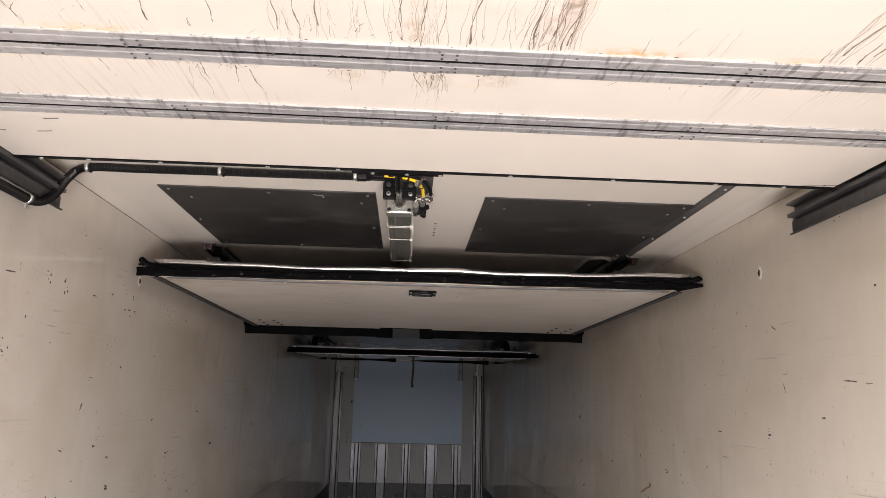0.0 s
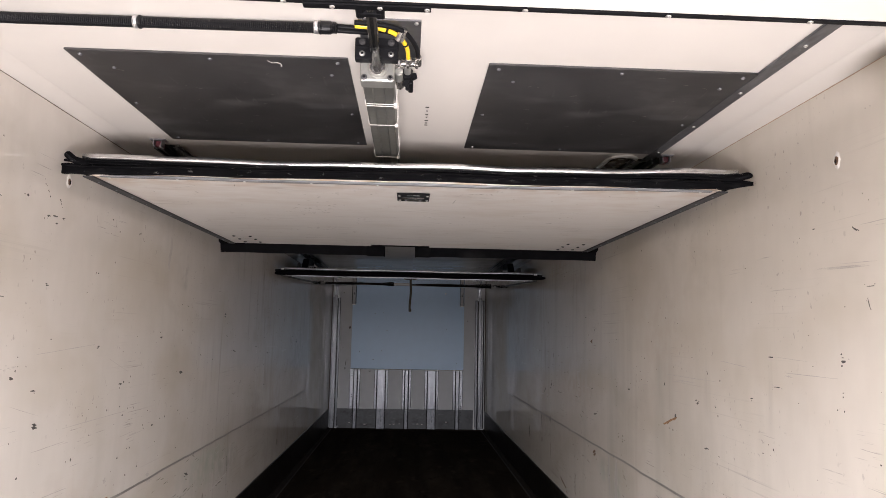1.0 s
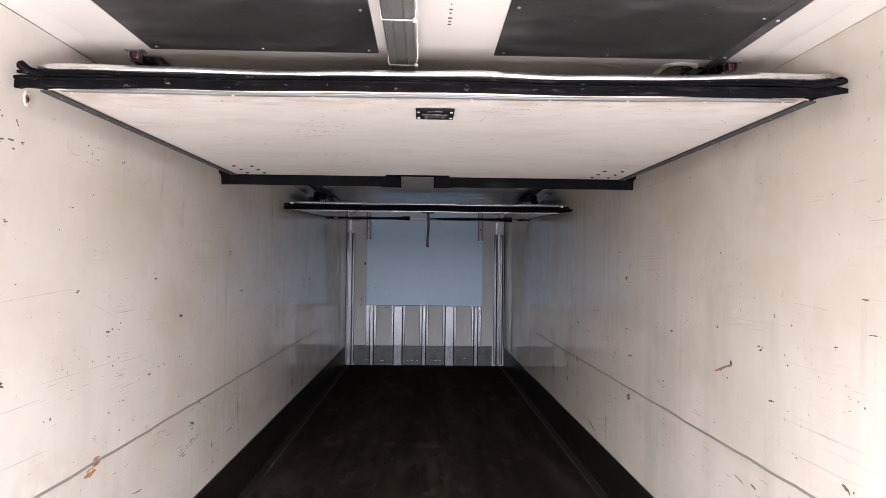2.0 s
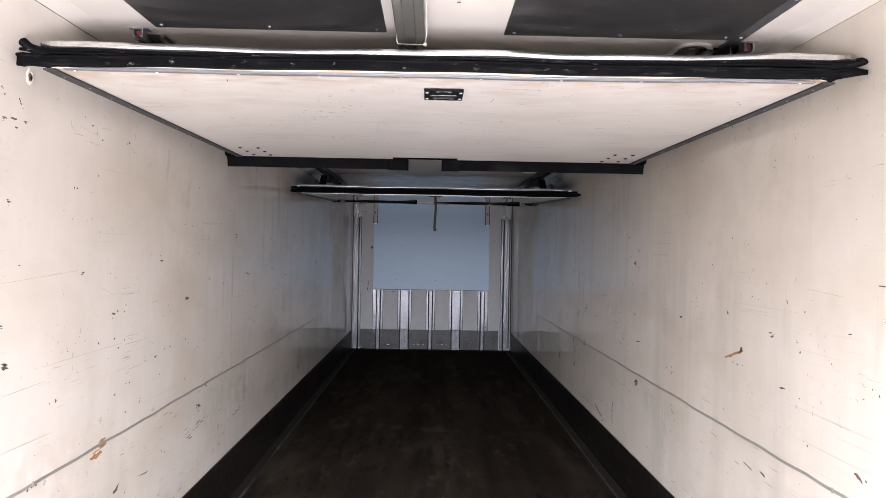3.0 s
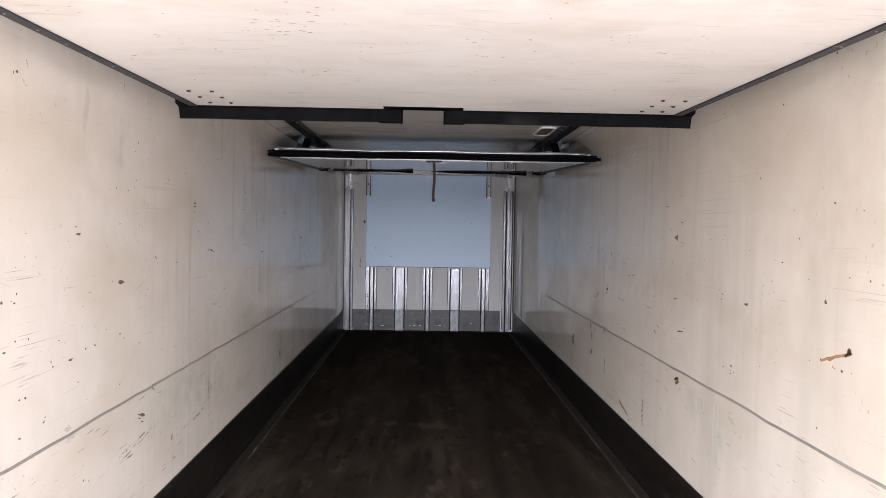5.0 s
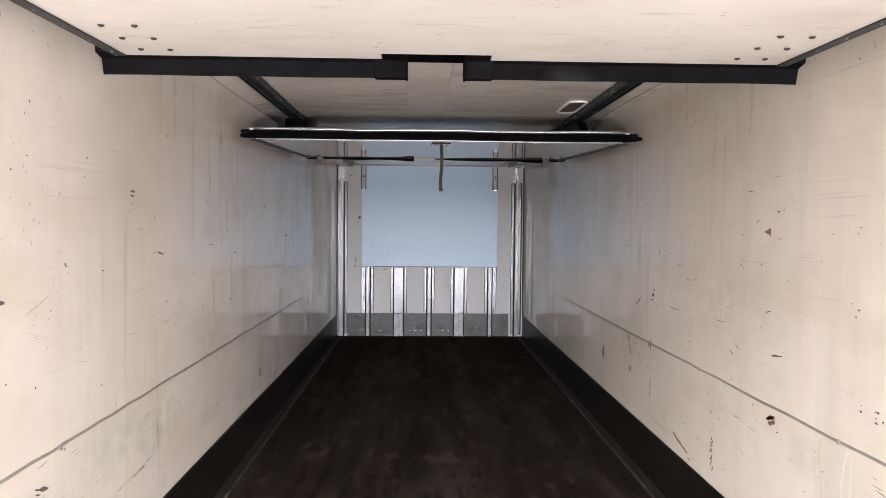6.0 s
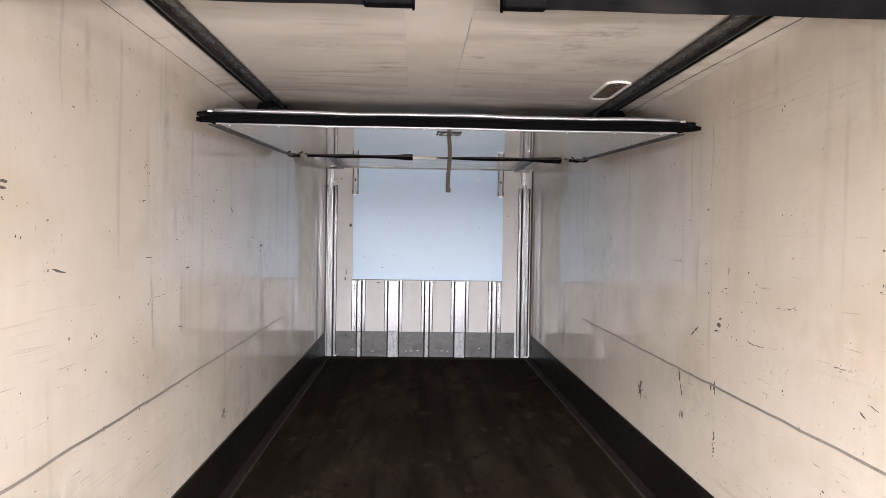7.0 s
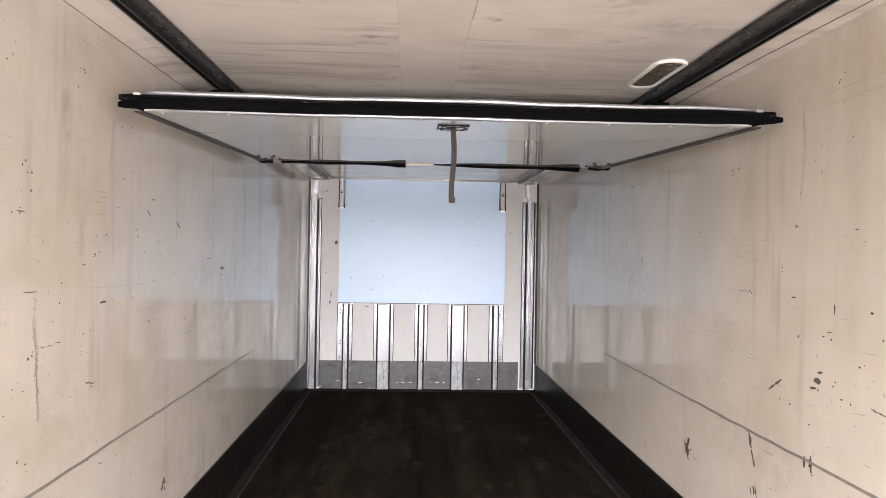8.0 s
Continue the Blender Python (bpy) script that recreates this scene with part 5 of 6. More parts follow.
        part("seal_fold", sweep(inner, [(0.0016, -0.0035), (0.0022, 0.0), (0.0016, 0.0035), (-0.004, 0.003), (-0.004, -0.003)], ends=(0.4,)), M_BLACK, th)
        if glossy:
            part("corner_clip", box(*sorted((s * (W + 0.006), s * (W + 0.034))), -0.012, 0.006, T - 0.024, T - 0.006, 0.003), M_ALU, th, "bare metal corner clip")
        # riveted side strip with a rubber wiper
        w2 = W + (0.03 if glossy else 0.018)
        a, b = sorted((s * (w2 - 0.032), s * (w2 + 0.004)))
        strip_ob = part("side_strip", twisted(box(a, b, 0.004, length - 0.005, -0.004, 0.0015, 0.001)), M_STRIP, th, "dark riveted side strip")
        for k in range(13):
            y = 0.09 + k * (length - 0.16) / 12
            screw(strip_ob, (s * (w2 - 0.014), y, -0.004 + (lift * (1 - y / length) if s > 0 else 0)), (0, 0, -1), 0.0036, "rivet", M_DARKSTEEL if glossy else M_ALUW)
        wip = [(s * (W + 0.004), 0.02), (s * (W + 0.004), 0.006), (s * (W + 0.03), 0.010), (s * (g - 0.02), 0.028), (s * (g - 0.022), 0.033), (s * (W + 0.03), 0.018)]
        part("side_wiper", twisted(prism(wip, "y", 0.03, length - 0.02)), M_RUBBER, th)
        if not glossy:
            for r in range(3):
                for c in range(2):
                    screw(th, (s * (0.925 + 0.093 * c), length - 0.375 + r * 0.142, 0.002), (0, 0, -1), 0.0095, "bolt", M_STRIP)
        else:
            for r in range(3):
                for c in range(2):
                    screw(th, (s * (0.99 + 0.09 * c + 0.03 * (r % 2)), length - 0.34 + r * 0.10, 0.0015), (0, 0, -1), 0.011, "bolt", M_STRIP)
    # far seal: a drooping rubber flap in two halves
    if not glossy:
        for x0, x1 in ((-g, n0 - 0.003), (n1 + 0.003, g)):
            n = 24
            pts = [(x0 + (x1 - x0) * i / n, length + 0.0, 0.012 + 0.0008 * math.sin(i * 0.7 + x0)) for i in range(n + 1)]
            part("far_seal", sweep(pts, [(0.0, 0.02), (-0.012, 0.02), (-0.055, -0.004), (-0.066, -0.062), (-0.060, -0.064), (-0.046, -0.012), (0.0, 0.0)]), M_FLAP, th, "drooping black rubber flap")
        for x0, x1, h0, h1 in ((n0, n0 + 0.088, n0 - 0.028, n0 + 0.084), (n1 - 0.090, n1, n1 - 0.086, n1 + 0.012)):
            block = part("seal_block", box(x0 + 0.001, x1, length - nd + 0.002, length + 0.030, 0.003, 0.012, 0.003, 2), M_FLAP, th, "folded dusty rubber block")
            part("hanging_fold", box(h0, h1, length + 0.026, length + 0.070, -0.056, 0.018, 0.006, 2), M_FLAP, block)
            part("fold_edge", box(*((h1 - 0.004, h1 + 0.003) if h0 < -0.1 else (h0 - 0.003, h0 + 0.004)), length + 0.024, length + 0.074, -0.058, 0.014, 0.002), M_RUBBER, block)
        part("notch_lining", box(n0 + 0.002, n1 - 0.002, length - nd + 0.001, length + 0.100, 0.013, 0.024, 0.002), M_RUBBER, th)
    else:
        for x0, x1, dz, st, en in ((-1.165, -1.063, 0.0, (0.3, 0.7), ()), (-1.01, -0.29, 0.0, (), (1.2,)), (0.0, 0.985, 0.003, (0.4, 0.6, 0.9), (1.5, 1.4, 1.25, 1.1)), (1.045, 1.19, 0.0, (), (0.3, 0.7))):
            n = 14
            pts = [(x0 + (x1 - x0) * i / n, length, 0.004 - dz * i / n + 0.002 * math.sin(i * 0.8)) for i in range(n + 1)]
            part("far_seal", sweep(pts, [(0.0, 0.012), (-0.02, 0.010), (-0.03, -0.012), (-0.024, -0.016), (-0.012, -0.004), (0.0, -0.003)], starts=st, ends=en), M_RUBBER, th, "black rubber lip")
        part("seal_block", prism([(-0.31, -0.012), (-0.25, -0.022), (-0.188, -0.022), (-0.188, 0.010), (-0.25, 0.012), (-0.31, 0.002)], "y", length - 0.01, length + 0.03), M_RUBBER, th)
        part("latch_tongue", box(-0.187, -0.002, length, length + 0.05, -0.012, 0.008, 0.002), skin, th)
    # recessed latch
    hx, hy = (0.006, 0.245) if not glossy else (0.008, 0.235)
    hd = part("latch_dish", box(hx - 0.062, hx + 0.062, hy - 0.074, hy + 0.074, -0.001, 0.0035, 0.0008), M_BLACK, th, "recessed black latch dish")
    rim = box(hx - 0.062, hx + 0.062, hy - 0.074, hy - 0.061, -0.0028, -0.0008, 0.0008)
    box(hx - 0.062, hx + 0.062, hy + 0.061, hy + 0.074, -0.0028, -0.0008, 0.0008, bm=rim)
    box(hx - 0.062, hx - 0.044, hy - 0.062, hy + 0.062, -0.0028, -0.0008, 0.0008, bm=rim)
    box(hx + 0.044, hx + 0.062, hy - 0.062, hy + 0.062, -0.0028, -0.0008, 0.0008, bm=rim)
    part("rim", rim, M_BLACK, hd)
    part("paddle", box(hx - 0.036, hx + 0.036, hy + 0.014, hy + 0.040, -0.0032, -0.001, 0.0008), M_DARKSTEEL, hd, "dark steel latch paddle")
    part("slot_plate", box(hx - 0.024, hx + 0.024, hy - 0.056, hy - 0.040, -0.0026, -0.001, 0.0005), M_ALU, hd, "bare metal slot plate")
    part("slot", box(hx - 0.014, hx + 0.014, hy - 0.052, hy - 0.045, -0.0029, -0.0024), M_BLACK, hd)
    part("hinge_bar", cyl((hx - 0.042, hy + 0.006, -0.001), (hx + 0.042, hy + 0.006, -0.001), 0.0042, 12), M_CHROME, hd, "polished hinge bar")
    part("lock_bar", cyl((hx - 0.026, hy + 0.048, -0.001), (hx + 0.026, hy + 0.048, -0.001), 0.0032, 10), M_CHROME, hd, "polished lock bar")
    for dx in (-0.028, 0.028):
        part("bar_lug", box(hx + dx - 0.004, hx + dx + 0.004, hy + 0.008, hy + 0.056, -0.0042, -0.001, 0.0008), M_GALV, hd)
    for sx in (-0.053, 0.053):
        for sy in (-0.045, 0.045):
            screw(hd, (hx + sx, hy + sy, -0.0028), (0, 0, -1), 0.0055)
    if not glossy:
        # chips, rubbed spots and pencil-thin scratches on the underside
        chips, fine = bmesh.new(), bmesh.new()
        for k in range(90):
            x, y = rnd.uniform(-1.02, 1.02), rnd.uniform(0.06, length - 0.1)
            for j in range(rnd.choice((1, 1, 2, 4))):
                a, b, r = x + rnd.gauss(0, 0.02), y + rnd.gauss(0, 0.02), rnd.uniform(0.0012, 0.0045)
                chips.faces.new([chips.verts.new((a + r * rnd.uniform(0.6, 2.0) * math.cos(i * 1.047), b + r * rnd.uniform(0.6, 1.6) * math.sin(i * 1.047), 0.0012)) for i in range(6)])
        for k in range(38):
            x, y, d, turn = rnd.uniform(-1.0, 1.0), rnd.uniform(0.1, length - 0.15), rnd.uniform(0.04, 0.22), rnd.uniform(-0.5, 0.5)
            bend, w, row = rnd.uniform(-0.9, 0.9), rnd.uniform(0.0005, 0.0013), []
            for i in range(8):
                u = i / 7
                a = turn + bend * u
                row.append((fine.verts.new((x, y - w, 0.0013)), fine.verts.new((x, y + w, 0.0013))))
                x, y = x + d / 7 * math.cos(a), y + d / 7 * math.sin(a)
            for p, q in zip(row, row[1:]):
                fine.faces.new((p[0], q[0], q[1], p[1]))
        for cx, cy, sx, sy, count in ((-0.42, 0.62, 0.04, 0.09, 22), (-0.36, 0.46, 0.05, 0.05, 8), (0.65, 0.83, 0.015, 0.01, 3), (-0.43, 1.21, 0.03, 0.03, 6), (-1.0, 1.07, 0.03, 0.03, 4)):
            for k in range(count):
                a, b, r = cx + rnd.gauss(0, sx), cy + rnd.gauss(0, sy), rnd.uniform(0.0015, 0.0050)
                chips.faces.new([chips.verts.new((a + r * rnd.uniform(0.8, 2.6) * math.cos(i * 1.047), b + r * rnd.uniform(0.6, 1.6) * math.sin(i * 1.047), 0.0012)) for i in range(6)])
        part("chips", chips, M_GOUGE["g"], th, "small grey chips")
        white, brown, black = bmesh.new(), bmesh.new(), bmesh.new()
        for cx, cy, count in ((-0.39, 1.52, 16), (0.38, 1.55, 10), (0.20, 1.50, 3)):
            for k in range(count):
                a, b, r, q = cx + rnd.gauss(0, 0.045), cy + rnd.gauss(0, 0.035), rnd.uniform(0.004, 0.011), rnd.uniform(-1.0, 1.0)
                white.faces.new([white.verts.new((a + r * e * math.cos(q) - f * 0.0016 * math.sin(q), b + r * e * math.sin(q) + f * 0.0016 * math.cos(q), 0.0011)) for e, f in ((-1, 0), (-0.2, 1), (1, 0.2), (0.3, -1))])
        part("chips", white, M_GOUGE["w"], th, "white chips")
        for k in range(26):
            a, b, r = 0.186 + 0.0046 * k + rnd.gauss(0, 0.002), 0.150 + 0.003 * math.sin(k * 1.3) + rnd.gauss(0, 0.002), rnd.uniform(0.0012, 0.003)
            brown.faces.new([brown.verts.new((a + r * rnd.uniform(0.6, 1.5) * math.cos(i * 1.047), b + r * rnd.uniform(0.6, 1.4) * math.sin(i * 1.047), 0.0011)) for i in range(6)])
        part("scrape", brown, M_GOUGE["b"], th, "reddish brown scrape")
        for x0, y0s, x1, y1s, w in ((0.172, 0.29, 0.165, 0.36, 0.0009), (-0.642, 0.095, -0.650, 0.125, 0.0014), (0.63, 0.825, 0.665, 0.835, 0.004), (-0.45, 0.71, -0.435, 0.72, 0.003), (-0.20, 0.10, -0.185, 0.115, 0.001)):
            black.faces.new([black.verts.new(c) for c in ((x0 - w, y0s, 0.001), (x0 + w, y0s, 0.001), (x1 + w, y1s, 0.001), (x1 - w * 0.3, y1s, 0.001))])
        part("gouge", black, M_GOUGE["k"], th, "short dark gouges")
        part("scratches", fine, M_GOUGE["g"], th, "fine grey scratches")
    if glossy:
        for x in (-0.94, 0.915):
            clamp = part("rail_clamp", box(x - 0.034, x + 0.034, 0.42, 0.50, T - 0.008, T + 0.034, 0.004), M_BLACK, th, "dark clamp under the rail")
            part("clamp_plate", box(x - 0.024, x + 0.024, 0.414, 0.419, T + 0.008, T + 0.042, 0.002), M_GALV, clamp, "bare metal plate")
            for dx in (-0.009, 0.009):
                part("slot", box(x + dx - 0.005, x + dx + 0.005, 0.4125, 0.4145, T + 0.014, T + 0.030, 0.001), M_BLACK, clamp)
            part("cross_arm", prism([(0.44, T - 0.008), (1.00, T - 0.008), (0.90, T + 0.120), (0.62, T + 0.120)], "x", x - 0.075 * (1 if x < 0 else -1) - 0.030, x - 0.075 * (1 if x < 0 else -1) + 0.030), M_BLACK, th, "black carrier arm up to the rail")
    # hinge arms up to the rails
    for s in (-1, 1):
        part("hinge_arm", prism([(length - 0.50, T - 0.008), (length - 0.10, T - 0.008), (length - 0.06, T + 0.05), (length - 0.12, T + 0.06)], "x", s * 1.06 - 0.02, s * 1.06 + 0.02), M_GALV if glossy else M_DARKSTEEL, th)
        part("roller_arm", prism([(0.45, T - 0.008), (0.62, T - 0.008), (0.60, T + 0.075), (0.54, T + 0.075)], "x", s * 1.075 - 0.012, s * 1.075 + 0.012), M_DARKSTEEL, th)
    return th


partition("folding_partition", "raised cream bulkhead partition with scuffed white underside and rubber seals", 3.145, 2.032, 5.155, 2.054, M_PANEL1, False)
partition("folding_partition", "raised bulkhead partition with glossy underside and black edge seals", 7.03, 2.0, 9.15, 2.088, M_PANEL2, True)

strap = tagged(empty("webbing_strap", (0.004, 7.235, 2.0)), "brown webbing pull strap hanging from the partition latch", "strap")
pts = [(0.0, 0.02, 0.012), (0.0, 0.004, 0.0), (0.0, 0.0, -0.02)] + [(0.004 * math.sin(i * 0.5), -0.004 * math.sin(i * 0.4), -0.02 - i * 0.0245) for i in range(1, 12)]
part("strap", sweep(pts, [(-0.0105, -0.0012), (0.0105, -0.0012), (0.0105, 0.0012), (-0.0105, 0.0012)], up=(0, 1, 0)), M_STRAP, strap)
part("stitched_end", box(-0.011, 0.011, -0.0035, 0.0035, -0.292, -0.268, 0.001), M_STRAP, strap)

# pencil writing on the ceiling beside the cylinder, too small to read
for k, (y, w) in enumerate(((3.02, 0.012), (3.06, 0.004), (3.10, 0.010), (3.13, 0.006), (3.17, 0.012), (3.20, 0.009), (3.225, 0.011))):
    part("pencil_mark", box(0.040 - w / 2, 0.040 + w / 2, y, y + 0.010, TOP - 0.0008, TOP + 0.0005), M_GOUGE["k"], ceiling)

# ---- marks, gouges and holes in the linings ----
L, R = wall_left, wall_right
MARK_RND = random.Random(77)


def mark(wall, y1, z1, y2, z2, t, tone):
    """A gouge or scuff on a side wall, from one end to the other, t thick, with ragged edges."""
    s = -1 if wall is L else 1
    d = Vector((y2 - y1, z2 - z1))
    if tone == "k" and d.length > 0.085:
        # a long drag mark breaks up into strokes
        u = 0.0
        while u < 1.0:
            v = min(1.0, u + MARK_RND.uniform(0.10, 0.30))
            o = MARK_RND.gauss(0, 0.35) * t
            mark(wall, y1 + d.x * u, z1 + d.y * u + o, y1 + d.x * v, z1 + d.y * v + o, t * MARK_RND.uniform(0.3, 0.75), "k" if MARK_RND.random() < 0.6 else "g")
            u = v + MARK_RND.uniform(0.02, 0.14)
        return
    n = max(3, min(9, int(d.length / 0.02) + 2))
    if d.length < 0.004:
        d = Vector((0.004, 0))
    q = Vector((-d.y, d.x)).normalized()
    upper, lower = [], []
    for i in range(n + 1):
        u = i / n
        w = t * 0.42 * (math.sin(math.pi * (0.12 + 0.76 * u)) ** 0.6) * MARK_RND.uniform(0.55, 1.15)
        c = Vector((y1, z1)) + d * u + q * MARK_RND.uniform(-0.12, 0.12) * t
        upper.append(c + q * w)
        lower.append(c - q * w * MARK_RND.uniform(0.6, 1.1))
    bm = bmesh.new()
    x0, x1 = s * (HALF + 0.0004), s * (HALF - 0.0006)
    ring = upper + lower[::-1]
    prism([(p.x, p.y) for p in ring], "x", x0, x1, bm)
    # crumbs broken out beside the gouge
    for k in range(MARK_RND.choice((0, 1, 2, 3)) if tone != "g" else 2):
        u, r = MARK_RND.uniform(-0.3, 1.3), t * MARK_RND.uniform(0.12, 0.35)
        c = Vector((y1, z1)) + d * u + q * MARK_RND.gauss(0, 1.0) * t
        lift = s * (HALF - 0.0006)
        a = d.normalized() * r * MARK_RND.uniform(1.0, 5.0)
        bm.faces.new([bm.verts.new((lift, c.x + a.x * e + q.x * r * f, c.y + a.y * e + q.y * r * f)) for e, f in ((-1, 0), (-0.3, 0.9), (0.8, 0.5), (1, -0.3), (0, -1))])
    part("gouge" if tone in "kbo" else "scuff", bm, M_GOUGE[tone], wall)


def torn_hole(wall, y, z, ry, rz):
    """A hole with a broken white edge, brown core showing and a small dark opening."""
    s = -1 if wall is L else 1
    n = 22

    def ring(bm, f, off, rag, dy=0.0, dz=0.0):
        return [bm.verts.new((s * (HALF - off), y + dy + ry * f * MARK_RND.uniform(1 - rag, 1 + rag) * math.cos(2 * math.pi * i / n), z + dz + rz * f * MARK_RND.uniform(1 - rag, 1 + rag) * math.sin(2 * math.pi * i / n))) for i in range(n)]

    def dish(rows):
        bm = bmesh.new()
        rings = [ring(bm, *row) for row in rows]
        for r0, r1 in zip(rings, rings[1:]):
            for i in range(n):
                bm.faces.new((r0[i], r0[(i + 1) % n], r1[(i + 1) % n], r1[i]))
        bm.faces.new(rings[-1])
        return bm
    rim = part("hole_rim", dish(((1.55, 0.0, 0.25), (1.35, 0.002, 0.22), (1.05, 0.003, 0.2), (0.75, 0.0008, 0.2))), M_GOUGE["w"], wall, "broken white hole edge")
    part("hole_core", dish(((0.92, 0.0012, 0.28), (0.80, 0.0030, 0.25), (0.5, 0.0034, 0.2))), M_GOUGE["b"], rim, "torn brown core")
    part("hole", dish(((0.42, 0.0034, 0.3, ry * 0.2, -rz * 0.15), (0.36, 0.0040, 0.3, ry * 0.2, -rz * 0.15))), M_BLACK, rim)


def wear(wall, seed, dots, scratches):
    """Small chips and fine scratches strewn over a lining, mostly where loads rub."""
    rnd = random.Random(seed)
    s = -1 if wall is L else 1
    x = s * (HALF - 0.0005)
    chips, fine = bmesh.new(), bmesh.new()

    def blob(bm, y, z, ry, rz):
        bm.faces.new([bm.verts.new((x, y + ry * rnd.uniform(0.5, 1.2) * math.cos(i * 1.047), z + rz * rnd.uniform(0.5, 1.2) * math.sin(i * 1.047))) for i in range(6)])
    for k in range(dots):
        y, z = rnd.uniform(1.9, 11.6), min(2.1, max(0.36, rnd.gauss(1.25, 0.45)))
        for j in range(rnd.choice((1, 1, 2, 3))):
            blob(chips, y + rnd.gauss(0, 0.03), z + rnd.gauss(0, 0.012), rnd.uniform(0.002, 0.008), rnd.uniform(0.0015, 0.006))
    # pin-prick specks
    for k in range(420):
        blob(chips if rnd.random() < 0.45 else fine, rnd.uniform(2.2, 9.0), min(2.15, max(0.34, rnd.gauss(1.15, 0.45))), rnd.uniform(0.0012, 0.0045), rnd.uniform(0.0008, 0.0028))
    for k in range(scratches):
        y, z, d = rnd.uniform(1.9, 11.4), min(2.0, max(0.36, rnd.gauss(1.15, 0.40))), rnd.uniform(0.03, 0.30)
        tilt = rnd.gauss(0, 0.04) if rnd.random() < 0.85 else rnd.gauss(0, 0.3)
        for j in range(rnd.choice((1, 1, 2, 4))):
            o = rnd.gauss(0, 0.012) if j else 0.0
            y1, dd = y + rnd.uniform(0, 0.05) * j, d * rnd.uniform(0.4, 1.0)
            w = rnd.uniform(0.0005, 0.0013)
            p = [(y1 + dd * u, z + o + tilt * dd * u + rnd.uniform(-0.001, 0.001)) for u in (0, 0.3, 0.65, 1.0)]
            up = [fine.verts.new((x, a, b + w * f)) for (a, b), f in zip(p, (0.3, 1, 1, 0.2))]
            lo = [fine.verts.new((x, a, b - w * f)) for (a, b), f in zip(p, (0.3, 1, 0.8, 0.2))]
            for i in range(3):
                fine.faces.new((up[i], up[i + 1], lo[i + 1], lo[i]))
    # rubbed zone under the seam, many short strokes along the load floor's travel
    for k in range(scratches * 3):
        y, z, d = rnd.gauss(4.9, 1.3), rnd.uniform(0.36, 0.80), rnd.uniform(0.01, 0.09)
        w = rnd.uniform(0.0005, 0.0016)
        bm = chips if rnd.random() < 0.34 else fine
        tilt = rnd.gauss(0.05, 0.05)
        bm.faces.new([bm.verts.new((x, y + a * d, z + tilt * a * d + b * w)) for a, b in ((0, 0), (0.3, 1), (0.8, 0.6), (1, 0), (0.6, -1), (0.2, -0.6))])
    part("chips", chips, M_GOUGE["k"], wall, "scattered dark chips")
    part("scratches", fine, M_GOUGE["g"], wall, "fine grey scratches")


def pit_chain(wall, y, z0, z1, count, spread, seed, size=1.0, slant=0.0, tone="k"):
    """A torn upright line of small pits."""
    rnd = random.Random(seed)
    s = -1 if wall is L else 1
    x = s * (HALF - 0.0006)
    bm = bmesh.new()
    for k in range(count):
        z = z0 + (z1 - z0) * (k + rnd.uniform(-0.4, 0.4)) / count
        yy, r = y + slant * (k / count) + rnd.gauss(0, spread), size * rnd.uniform(0.003, 0.009)
        bm.faces.new([bm.verts.new((x, yy + r * 1.1 * rnd.uniform(0.4, 1.2) * math.cos(i * 0.898), z + r * rnd.uniform(0.4, 1.2) * math.sin(i * 0.898))) for i in range(7)])
    part("torn_line", bm, M_GOUGE[tone], wall, "torn line of small pits")


def wall_run(wall, y, z0, z1, w, seed):
    """An old dirty run of condensation down the lining: a pale broad band with a darker heart."""
    rnd = random.Random(seed)
    s = -1 if wall is L else 1
    for f, lift, mat in ((1.0, 0.00025, M_RUN[0]), (0.62, 0.00035, M_RUN[1])):
        bm = bmesh.new()
        n, row = 22, []
        for i in range(n + 1):
            u = i / n
            c = y + 0.010 * math.sin(u * 5 + seed) + rnd.uniform(-0.002, 0.002)
            h = w * f * (math.sin(math.pi * min(1.0, 0.06 + u * 0.94)) ** 0.4) * rnd.uniform(0.75, 1.1) + 0.0004
            z = z0 + (z1 - z0) * (0.5 + (u - 0.5) * (0.8 + 0.2 * f))
            row.append((bm.verts.new((s * (HALF - lift), c - h, z)), bm.verts.new((s * (HALF - lift), c + h, z))))
        for p, q in zip(row, row[1:]):
            bm.faces.new((p[0], p[1], q[1], q[0]))
        part("run_stain", bm, mat, wall, "faint dirty run")


for k, (wall, y, z0, z1, w) in enumerate(((L, 6.22, 2.22, 1.35, 0.014), (L, 5.80, 2.2, 1.85, 0.010), (L, 7.05, 2.0, 1.45, 0.016), (L, 7.75, 2.1, 1.5, 0.010), (L, 8.35, 2.0, 1.2, 0.020), (L, 9.1, 2.0, 1.3, 0.018), (L, 4.35, 1.98, 1.80, 0.016),
                                        (R, 5.62, 2.22, 1.85, 0.010), (R, 6.9, 2.05, 1.7, 0.008), (R, 8.2, 2.0, 1.5, 0.014), (R, 9.3, 2.0, 1.2, 0.016), (R, 4.9, 0.80, 0.45, 0.018), (R, 5.05, 0.80, 0.55, 0.012))):
    wall_run(wall, y, z0, z1, w * 1.6, k + 1)
wear(L, 31, 165, 52)
wear(R, 32, 165, 52)
pit_chain(L, 6.535, 1.36, 1.0, 44, 0.007, 3, 1.0, 0.02, "g")
pit_chain(L, 6.51, 1.21, 1.18, 4, 0.015, 4)
pit_chain(R, 5.935, 0.52, 0.37, 16, 0.008, 5)
pit_chain(R, 6.82, 0.61, 0.475, 14, 0.006, 6)
pit_chain(R, 6.82, 0.83, 0.76, 7, 0.006, 7)
pit_chain(R, 7.875, 0.60, 0.53, 12, 0.020, 8)
